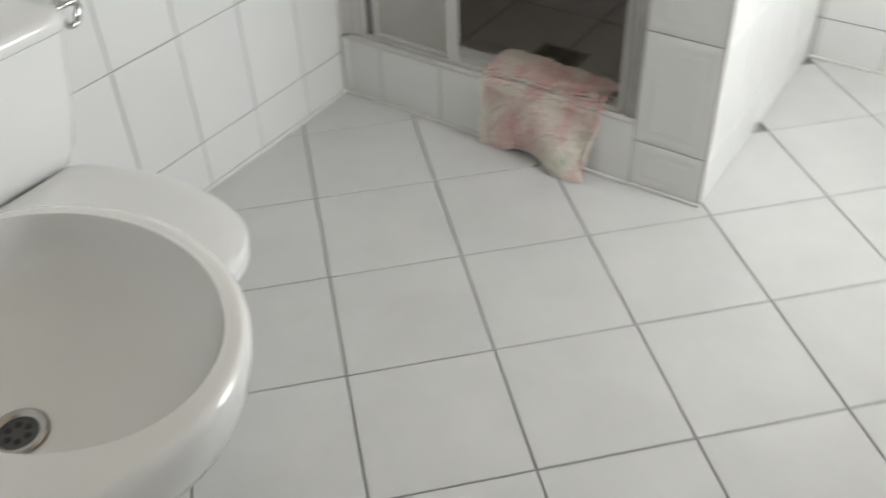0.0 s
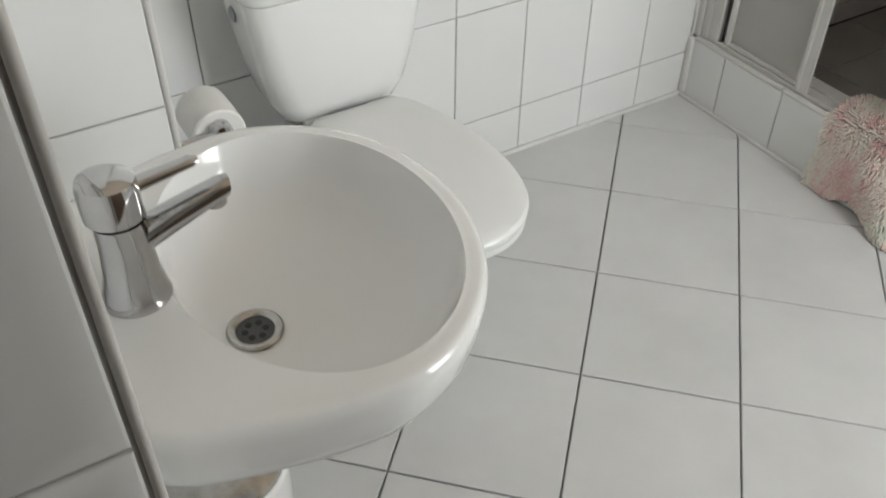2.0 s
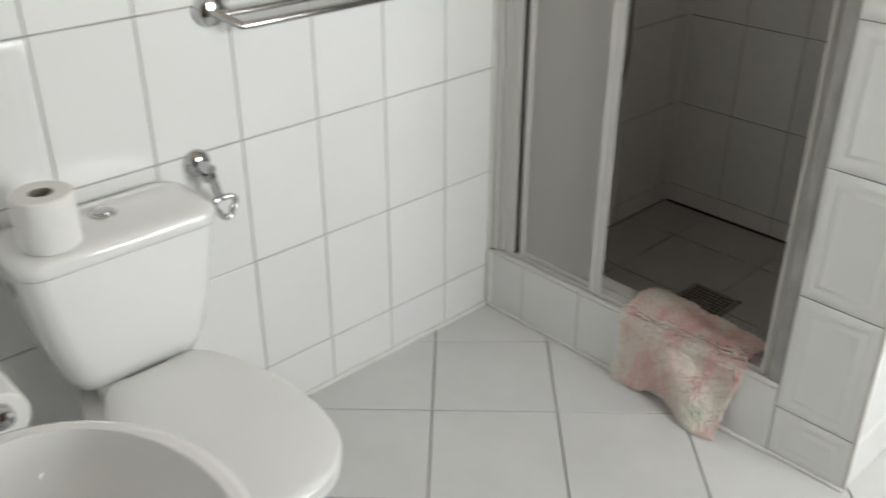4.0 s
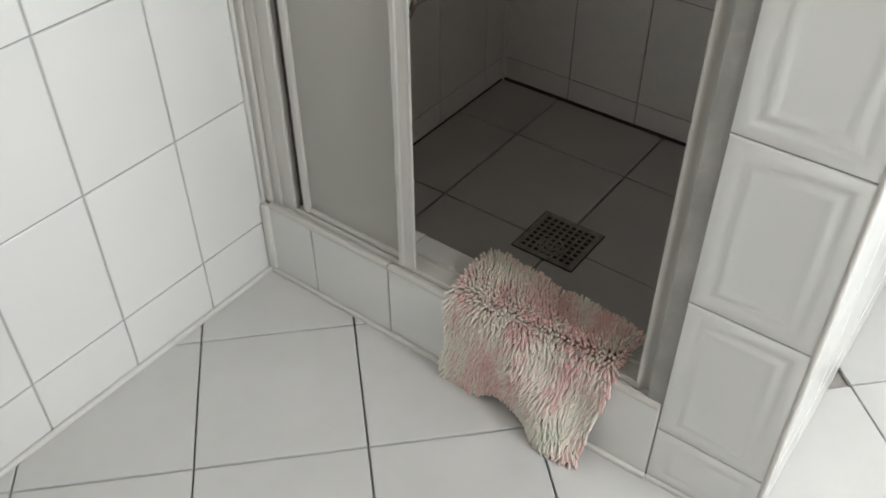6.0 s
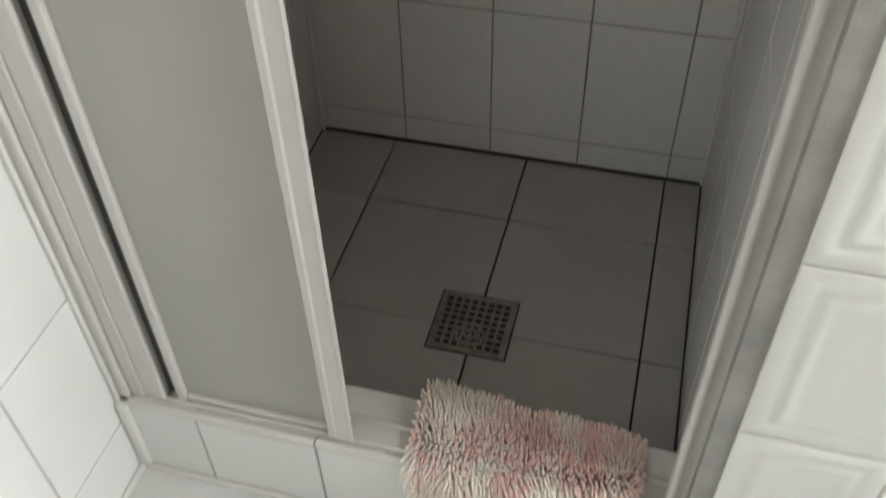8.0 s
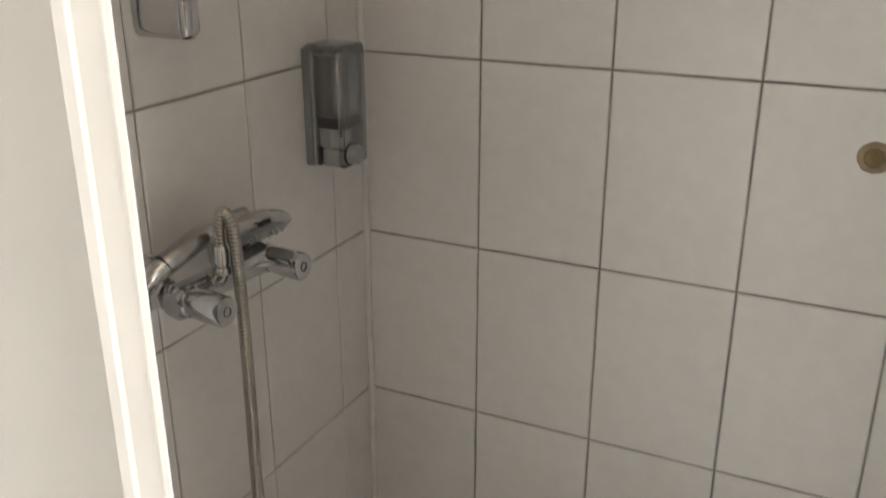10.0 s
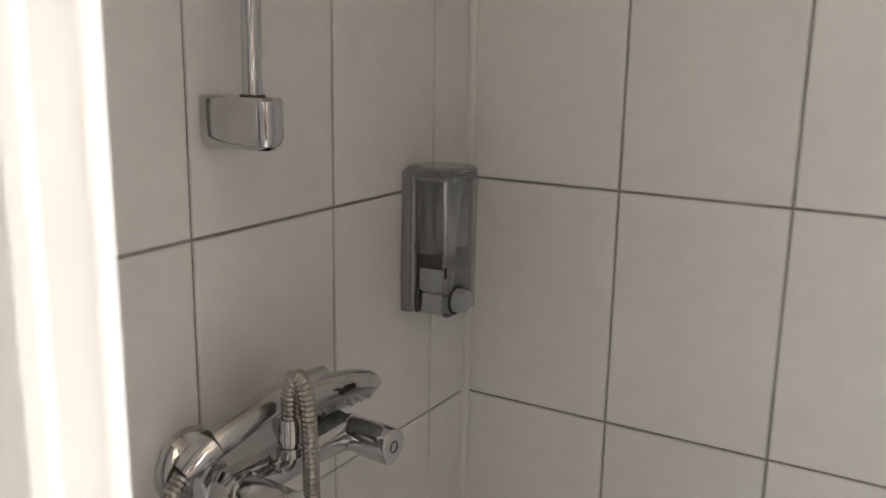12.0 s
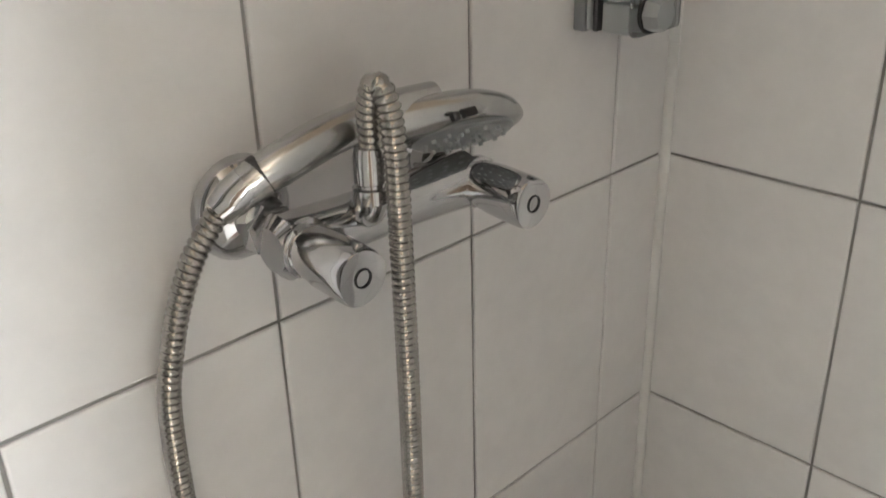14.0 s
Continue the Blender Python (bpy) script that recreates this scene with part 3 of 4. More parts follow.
# ---- shower enclosure ----
def make_shower_door():
    y0, y1, zt, top = 1.785, 1.838, 0.1885, 1.98
    t = thing("shower_screen", 0.45, 1.81, zt, "white framed sliding shower screen half open", "shower screen")
    track = part("bottom_track", box(0.085, 0.876, y0 + 0.002, y1, zt, zt + 0.008, 0.002), M_ENAMEL, t, smooth=False)
    part("front_lip", box(0.085, 0.874, y0 + 0.002, y0 + 0.007, zt + 0.007, zt + 0.013, 0.0015), M_ENAMEL, track, smooth=False)
    part("rear_lip", box(0.085, 0.876, y1 - 0.012, y1 - 0.008, zt + 0.007, zt + 0.016, 0.0015), M_ENAMEL, track, smooth=False)
    part("head_rail", box(0.022, 0.93, y0, y1, top, top + 0.05, 0.003), M_ENAMEL, t, smooth=False)
    bm = box(0.0005, 0.024, y0 - 0.006, y1, zt, top, 0.005)
    part("wall_jamb", bm, M_ENAMEL, t, smooth=False)
    part("jamb_step", box(0.0242, 0.050, y0 + 0.001, y1, zt, top, 0.004), M_ENAMEL, t, smooth=False)
    part("jamb_cover", box(0.0502, 0.085, y0 + 0.003, y0 + 0.030, zt, top, 0.003), M_ENAMEL, t, smooth=False)
    # Dark strip fills the gap between jamb and panel, its shade put in colour.
    part("seal_strip", box(0.085, 0.106, y0 + 0.020, y0 + 0.040, zt + 0.010, top), M_STRAIN, t, "dark grey strip painting the shaded gap beside the panel", smooth=False)
    prof = ((0.872, 0.012), (0.872, 0.005), (0.875, 0.002), (0.880, 0.002), (0.884, 0.005), (0.888, 0.010), (0.895, 0.012), (0.908, 0.012), (0.914, 0.009), (0.917, 0.002), (0.920, -0.003), (0.930, -0.004), (0.934, 0.0), (0.934, 0.033), (0.876, 0.049))
    part("strike_jamb", loft([[(x, y0 + y, z) for x, y in prof] for z in (zt, top)]), M_ENAMEL, t, angle=50)
    leaf = part("sliding_panel", box(0.106, 0.123, y0 + 0.006, y0 + 0.026, zt + 0.012, top - 0.004, 0.004), M_ENAMEL, t, smooth=False)
    prof = ((0.364, 0.001), (0.366, -0.002), (0.375, -0.002), (0.378, 0.0), (0.398, 0.0), (0.401, -0.0012), (0.4045, 0.0), (0.4045, 0.002), (0.380, 0.014), (0.366, 0.026), (0.364, 0.025))
    bm = loft([[(x, y0 + y, z) for x, y in prof] for z in (zt + 0.010, top - 0.004)])
    part("stile", bm, M_ENAMEL, leaf, angle=20)
    part("bottom_rail", box(0.123, 0.364, y0 + 0.008, y0 + 0.024, zt + 0.012, zt + 0.024, 0.003), M_ENAMEL, leaf, smooth=False)
    part("frosted_sheet", box(0.120, 0.368, y0 + 0.014, y0 + 0.0175, zt + 0.02, top - 0.01), M_FROST, leaf, "frosted translucent acrylic sheet", smooth=False)
    part("rear_panel", box(0.126, 0.140, y0 + 0.034, y0 + 0.044, zt + 0.014, top - 0.004, 0.002), M_ENAMEL, t, smooth=False)


def make_drain_grate():
    x0, x1, y0, y1, z = 0.428, 0.576, 2.097, 2.240, Z_SH
    t = thing("floor_drain", (x0 + x1) / 2, (y0 + y1) / 2, z, "square perforated steel drain grate in the shower floor", "drain")
    # Solid near-black block: the shade of the hollow under the slats.
    part("sump", box(x0 + 0.008, x1 - 0.008, y0 + 0.008, y1 - 0.008, z - 0.008, z + 0.0016), M_DARK, t, "near-black block painting the shade below the grate", smooth=False)
    part("gap", box(x0 - 0.003, x1 + 0.003, y0 - 0.003, y1 + 0.003, z - 0.006, z + 0.0012), M_DARK, t, "dark joint round the grate", smooth=False)
    bm = box(x0, x1, y0, y0 + 0.010, z - 0.004, z + 0.0035, 0.001)
    box(x0, x1, y1 - 0.010, y1, z - 0.004, z + 0.0035, 0.001, bm=bm)
    box(x0, x0 + 0.010, y0 + 0.010, y1 - 0.010, z - 0.004, z + 0.0035, 0.001, bm=bm)
    box(x1 - 0.010, x1, y0 + 0.010, y1 - 0.010, z - 0.004, z + 0.0035, 0.001, bm=bm)
    part("frame", bm, M_GRATE, t, smooth=False)
    n = 8
    px, py = (x1 - x0 - 0.020) / n, (y1 - y0 - 0.020) / n
    for k in range(n + 1):
        xx = x0 + 0.010 + k * px
        part("slat", box(xx - 0.0027, xx + 0.0027, y0 + 0.010, y1 - 0.010, z - 0.001, z + 0.0030), M_GRATE, t, smooth=False)
        yy = y0 + 0.010 + k * py
        part("slat", box(x0 + 0.010, x1 - 0.010, yy - 0.0027, yy + 0.0027, z - 0.001, z + 0.0026), M_GRATE, t, smooth=False)
    cx, cy = (x0 + x1) / 2, (y0 + y1) / 2 - 0.028
    for ra in (0.009, 0.024):
        part("ring", lathe((cx, cy, z + 0.0015), (0, 0, 1), [(0, ra), (0.0020, ra), (0.0020, ra + 0.004), (0, ra + 0.004), (0, ra)], 28, caps=False), M_GRATE, t)


def make_mixer():
    yl, yr, xb, zb = 2.165, 2.316, 0.066, 1.110
    t = thing("shower_mixer", X_SH, (yl + yr) / 2, zb, "chrome two-handle shower mixer on the tiled wall", "mixer tap")
    for y in (yl, yr):
        part("flange", lathe((X_SH + 0.001, y, zb + 0.012), (1, 0, 0), [(0, 0.036), (0.003, 0.036), (0.012, 0.031), (0.020, 0.017), (0.030, 0.015)], 36), M_CHROME, t)
        part("nut", lathe((X_SH + 0.024, y, zb + 0.006), (1, 0, 0), [(0, 0.018), (0.014, 0.018)], 6), M_CHROME, t)
    n = 24
    rings = []
    for k in range(n + 1):
        u = k / n
        y = yl - 0.012 + (yr - yl + 0.026) * u
        r = 0.0185 + 0.004 * (2 * u - 1) ** 2 - (0.008 if k in (0, n) else 0)
        rings.append([(xb + r * math.cos(2 * math.pi * i / 24), y, zb + r * math.sin(2 * math.pi * i / 24)) for i in range(24)])
    part("body", loft(rings), M_CHROME, t)
    for y in (yl + 0.006, yr + 0.008):
        rings = []
        for d, r, lobe in ((0.0, 0.0165, 0), (0.006, 0.0165, 0), (0.0065, 0.0190, 0), (0.011, 0.0192, 0), (0.0115, 0.0165, 0), (0.016, 0.0172, 0.0), (0.030, 0.0186, 0.01), (0.050, 0.0188, 0.02), (0.060, 0.0184, 0.025), (0.0625, 0.0174, 0.025), (0.0630, 0.0160, 0.02), (0.0622, 0.004, 0)):
            rings.append([(xb + 0.004 + d, y + r * (1 + lobe * math.cos(3 * a)) * math.cos(a), zb + 0.001 - 0.06 * d + r * (1 + lobe * math.cos(3 * a)) * math.sin(a)) for a in [2 * math.pi * k / 36 for k in range(36)]])
        knob = part("handle", loft(rings), M_CHROME, t, "chrome fluted handle with a ring mark")
        ring = [(xb + 0.0668, y + 0.0058 * math.cos(2 * math.pi * k / 24), zb - 0.0027 + 0.0058 * math.sin(2 * math.pi * k / 24)) for k in range(25)]
        part("ring_mark", tube(ring, 0.0006, 6), M_DARK, knob)
    yc = 2.243
    part("outlet", tube(smooth_path([(xb + 0.004, 2.222, zb + 0.010), (xb + 0.016, 2.216, zb + 0.012), (xb + 0.027, 2.212, zb + 0.018), (xb + 0.0305, 2.211, zb + 0.032)], 5), 0.0105, 16), M_CHROME, t)
    part("cradle", tube(smooth_path([(xb - 0.004, yc + 0.004, zb + 0.014), (xb - 0.012, yc + 0.012, zb + 0.030), (xb - 0.020, yc + 0.018, zb + 0.046)], 5), 0.009, 14), M_CHROME, t)


def make_hand_shower():
    t = thing("hand_shower", 0.07, 2.24, 1.16, "chrome hand shower lying on the mixer", "shower head")
    c = smooth_path([(0.0565, 2.147, 1.152), (0.0595, 2.157, 1.157), (0.064, 2.174, 1.164), (0.068, 2.205, 1.173), (0.072, 2.245, 1.178), (0.076, 2.285, 1.178)], 5)
    r = [0.0125 + 0.0010 * min(1, i / 6) for i in range(len(c))]
    part("handle", tube(c, r, 24), M_SATIN, t)
    part("collar", tube([(0.0585, 2.1555, 1.156), (0.0590, 2.157, 1.157), (0.0595, 2.159, 1.158)], [0.0134, 0.0139, 0.0134], 24), M_DARK, t, "dark joint ring")
    roll = Matrix.Translation((0.078, 2.30, 1.160)) @ Matrix.Rotation(radians(-34), 4, "Y")
    n = 24
    rings = []
    for k in range(n + 1):
        u = k / n
        close = math.sqrt(max(0.0, 1 - max(0.0, (u - 0.45) / 0.552) ** 2.3))
        w = 0.037 * min(1.0, 0.42 + 1.6 * u - 0.9 * u * u) * (0.14 + 0.86 * close)
        hu, hd = 0.0185 * (0.18 + 0.82 * close), 0.0105 * (0.25 + 0.75 * close)
        ring = []
        for i in range(32):
            a = 2 * math.pi * i / 32
            c, q = math.cos(a), math.sin(a)
            ring.append(roll @ Vector((w * math.copysign(abs(c) ** 0.8, c), -0.054 + 0.108 * u, 0.008 - 0.014 * u - 0.006 * u * u + (hu if q > 0 else hd) * math.copysign(abs(q) ** 0.85, q))))
        rings.append(ring)
    head = part("head", loft(rings), M_SATIN, t, "dulled chrome spray head")
    tilt = roll @ Matrix.Translation((0, 0.006, -0.0085)) @ Matrix.Rotation(radians(-9), 4, "X") @ Matrix.Diagonal((0.86, 1.25, 1, 1))

    def sprayed(bm):
        bmesh.ops.transform(bm, matrix=tilt, verts=bm.verts)
        return bm

    face = part("spray_plate", sprayed(lathe((0, 0, 0), (0, 0, -1), [(0, 0.033), (0.003, 0.033), (0.005, 0.030), (0.0052, 0.004)], 32)), M_GREYPL, head, "grey spray plate with nozzles")
    for ringr, cnt in ((0.010, 6), (0.018, 10), (0.026, 14)):
        for k in range(cnt):
            a = 2 * math.pi * k / cnt
            part("nozzle", sprayed(lathe((ringr * math.cos(a), ringr * math.sin(a), -0.0045), (0, 0, -1), [(0, 0.0018), (0.003, 0.0014), (0.0032, 0.0003)], 8)), M_LIGHTGREY, head)
    for ya, yb in ((-0.028, -0.022), (-0.018, -0.006)):
        bm = box(0.0300, 0.0350, ya, yb, -0.006, 0.000, 0.0012)
        bmesh.ops.transform(bm, matrix=roll, verts=bm.verts)
        part("window_mark", bm, M_DARK, head)


def make_hose():
    t = thing("shower_hose", 0.10, 2.20, 0.46, "ribbed steel shower hose looped below the mixer", "hose")
    ctrl = [(0.0965, 2.211, 1.160), (0.0968, 2.212, 1.172), (0.0978, 2.211, 1.194), (0.1030, 2.212, 1.2095), (0.1105, 2.214, 1.203), (0.1150, 2.215, 1.180), (0.118, 2.214, 1.13), (0.120, 2.213, 1.02), (0.116, 2.216, 0.86), (0.106, 2.228, 0.68),
            (0.088, 2.205, 0.52), (0.078, 2.16, 0.455), (0.068, 2.115, 0.50), (0.058, 2.088, 0.66), (0.050, 2.079, 0.85), (0.045, 2.079, 1.00), (0.043, 2.090, 1.06), (0.0455, 2.108, 1.108), (0.0505, 2.129, 1.139)]
    base = smooth_path(ctrl, 8)
    pts, rad = [], []
    acc, last = 0.0, base[0]
    pitch = 0.0048
    line = [base[0]]
    for a, b in zip(base, base[1:]):
        seg = (b - a).length
        while acc + seg >= pitch / 4:
            need = pitch / 4 - acc
            a = a + (b - a) * (need / seg)
            seg = (b - a).length
            acc = 0.0
            line.append(a.copy())
        acc += seg
    rad = [(0.0076, 0.0078, 0.0076, 0.0063)[i % 4] for i in range(len(line))]
    part("ribbed_tube", tube(line, rad, 14), M_HOSE, t, angle=75)
    part("end_nut", tube([(0.0505, 2.129, 1.139), (0.0525, 2.135, 1.1435), (0.0535, 2.138, 1.146), (0.0567, 2.148, 1.153)], [0.0095, 0.0112, 0.0122, 0.0124], 20), M_CHROME, t)
    part("end_nut", lathe((0.0965, 2.211, 1.134), (0, 0, 1), [(0, 0.0105), (0.001, 0.0122), (0.010, 0.0122), (0.011, 0.0098), (0.013, 0.0098), (0.014, 0.0112), (0.030, 0.0108), (0.036, 0.0092)], 20), M_CHROME, t)


def make_riser():
    t = thing("shower_riser", X_SH, 2.21, 1.40, "chrome riser rail with a bottom wall bracket", "rail")
    yb = 2.213

    def bracket(z0, z1):
        ya, yc = yb - 0.014, yb + 0.016
        rings = []
        for z, g in ((z0, -0.007), (z0 + 0.004, -0.002), (z0 + 0.010, 0.0), (z1 - 0.003, 0.0), (z1, -0.002)):
            ring = [(X_SH + 0.001, yc + g), (X_SH + 0.001, ya - g)]
            for k in range(9):
                a = radians(-90 + 90 * k / 8)
                ring.append((X_SH + 0.062 + g + 0.013 * math.cos(a), ya - g + 0.013 + 0.013 * math.sin(a)))
            for k in range(9):
                a = radians(90 * k / 8)
                ring.append((X_SH + 0.062 + g + 0.013 * math.cos(a), yc + g - 0.013 + 0.013 * math.sin(a)))
            rings.append([(x, y, z) for x, y in ring])
        return loft(rings)

    part("bottom_bracket", bracket(1.404, 1.448), M_CHROME, t, "chrome block bracket")
    part("top_bracket", bracket(2.02, 2.07), M_CHROME, t)
    part("rail_tube", tube([(0.062, yb + 0.001, 1.440), (0.062, yb + 0.001, 2.03)], 0.0085, 20), M_CHROME, t)
    part("rail_collar", lathe((0.062, yb + 0.001, 1.4475), (0, 0, 1), [(0, 0.0108), (0.002, 0.0108), (0.0025, 0.009)], 20), M_DARK, t)


def make_soap_dispenser():
    y0, y1, z0, z1 = 2.512, 2.580, 1.180, 1.350
    t = thing("soap_dispenser", X_SH, (y0 + y1) / 2, z0, "grey see-through wall-mounted soap dispenser in the shower corner", "dispenser")
    xf = X_SH
    part("back_plate", box(xf + 0.001, xf + 0.014, y0, y1, z0, z1, 0.002), M_GREYPL, t)
    part("side_rib", box(xf + 0.0145, xf + 0.019, y0 + 0.001, y0 + 0.006, z0 + 0.002, z1 - 0.002, 0.0015), M_LIGHTGREY, t)
    part("front_shell", box(xf + 0.056, xf + 0.067, y0 + 0.001, y1, z0, z1 - 0.002, 0.005), M_SMOKE, t, "smoked see-through front shell")
    part("rear_panel", box(xf + 0.014, xf + 0.056, y1 - 0.008, y1 - 0.004, z0, z1 - 0.004), M_GREYPL, t, smooth=False)
    part("tank_window", box(xf + 0.0185, xf + 0.0565, y0 + 0.003, y0 + 0.0055, z0 + 0.072, z1 - 0.006, 0.0008), M_SMOKE, t, "smoked see-through side window")
    part("inner_tube", tube([(xf + 0.026, y0 + 0.024, z0 + 0.066), (xf + 0.026, y0 + 0.024, z1 - 0.010)], 0.010, 16), M_STRAIN, t, "dark feed tube")
    part("soap_bag", box(xf + 0.038, xf + 0.055, y0 + 0.012, y1 - 0.012, z0 + 0.076, z1 - 0.010, 0.007), M_LIGHTGREY, t)
    part("cap", loft([rounded(xf + 0.0345, (y0 + y1) / 2, 0.0335 + g, (y1 - y0) / 2 + g + 0.0005, 0.010, z, 6) for z, g in ((z1 - 0.010, 0.0), (z1 + 0.001, 0.0), (z1 + 0.005, -0.004), (z1 + 0.006, -0.012))]), M_SMOKE, t)
    part("valve_block", box(xf + 0.020, xf + 0.056, y0 + 0.004, y1 - 0.012, z0 + 0.056, z0 + 0.074, 0.003), M_STRAIN, t, "dark valve block")
    part("nozzle_nut", lathe((xf + 0.038, y0 + 0.022, z0 + 0.028), (0, 0, 1), [(0, 0.0200), (0.002, 0.0212), (0.026, 0.0212), (0.028, 0.0200)], 6), M_LIGHTGREY, t)
    part("lower_block", box(xf + 0.028, xf + 0.056, y0 + 0.004, y1 - 0.012, z0 + 0.001, z0 + 0.027, 0.003), M_LIGHTGREY, t)
    part("side_post", box(xf + 0.019, xf + 0.024, y0 + 0.004, y0 + 0.012, z0 + 0.001, z0 + 0.030, 0.001), M_STRAIN, t)
    part("push_button", lathe((xf + 0.066, y0 + 0.018, z0 + 0.020), (1, 0, 0), [(0, 0.0150), (0.012, 0.0150), (0.016, 0.0130), (0.0165, 0.004)], 8), M_LIGHTGREY, t)
    # Near-black disc paints the shaded gap behind the button.
    part("button_gap", lathe((xf + 0.0655, y0 + 0.018, z0 + 0.020), (1, 0, 0), [(0, 0.0168), (0.003, 0.0168)], 24), M_DARK, t)
    # Near-black sliver paints the shade of a small notch.
    part("latch", box(xf + 0.061, xf + 0.064, y0 + 0.0002, y0 + 0.002, z0 + 0.048, z0 + 0.062, 0.0004), M_DARK, t)


def make_stain():
    pts = []
    for k in range(36):
        a = 2 * math.pi * k / 36
        r = 0.021 * (1 + 0.08 * noise.noise(Vector((math.cos(a) * 2, math.sin(a) * 2, 4.0))))
        pts.append((0.766 + r * math.cos(a), 1.239 + r * math.sin(a), r))
    rings = [[(x, Y_BACK - 0.0002, z) for x, z, _ in pts], [(0.766 + (x - 0.766) * 0.95, Y_BACK - 0.003, 1.239 + (z - 1.239) * 0.95) for x, z, _ in pts], [(0.766 + (x - 0.766) * 0.5, Y_BACK - 0.0042, 1.239 + (z - 1.239) * 0.5) for x, z, _ in pts]]
    t = thing("suction_cup", 0.766, Y_BACK, 1.239, "brown stained round suction cup on the tiles", "suction cup")
    part("disc", loft(rings), M_STAIN, t)
    part("centre", lathe((0.766, Y_BACK - 0.004, 1.239), (0, -1, 0), [(0, 0.013), (0.0012, 0.012), (0.0016, 0.003)], 24), M_RUST, t, "brown rusty centre")


# ---- bath mat ----
def mat_point(s, t):
    """Surface of the mat draped over the kerb: s across, t from the shower side to the floor."""
    wob = 0.008 * math.sin(9 * s + 1.0) + 0.005 * math.sin(23 * s)
    x0, x1 = 0.492, 0.832
    top_z = 0.200
    a, b = 0.31, 0.49
    if t < a:
        u = t / a
        y = 1.912 - 0.016 * s - (0.102 - 0.016 * s) * u
        z = 0.196 + (top_z - 0.196) * min(1, u * 1.5) + 0.006 * math.sin(5 * s + 3 * u)
    elif t < b:
        u = (t - a) / (b - a)
        ang = u * math.pi / 2 * 0.92
        y = 1.810 + 0.006 * s - 0.038 * math.sin(ang)
        z = top_z + 0.006 * math.sin(5 * s + 3) * (1 - u) - 0.034 * (1 - math.cos(ang))
    else:
        u = (t - b) / (1 - b)
        fold = math.exp(-((s - 0.86 + 0.42 * (1 - u)) / 0.20) ** 2)
        dip = math.exp(-((s - 0.42 + 0.1 * (1 - u)) / 0.15) ** 2)
        y = 1.772 + 0.006 * s - 0.020 * u - 0.045 * u * fold + 0.012 * u * dip
        z = 0.178 - (0.168 - 0.034 * dip * u) * u
    x = x0 + (x1 - x0) * s
    if t > b:
        u = (t - b) / (1 - b)
        x += 0.010 * u * (1 - s) + 0.004 * math.sin(6 * u) - 0.020 * u * s
    return Vector((x, y + wob * 0.5, z))


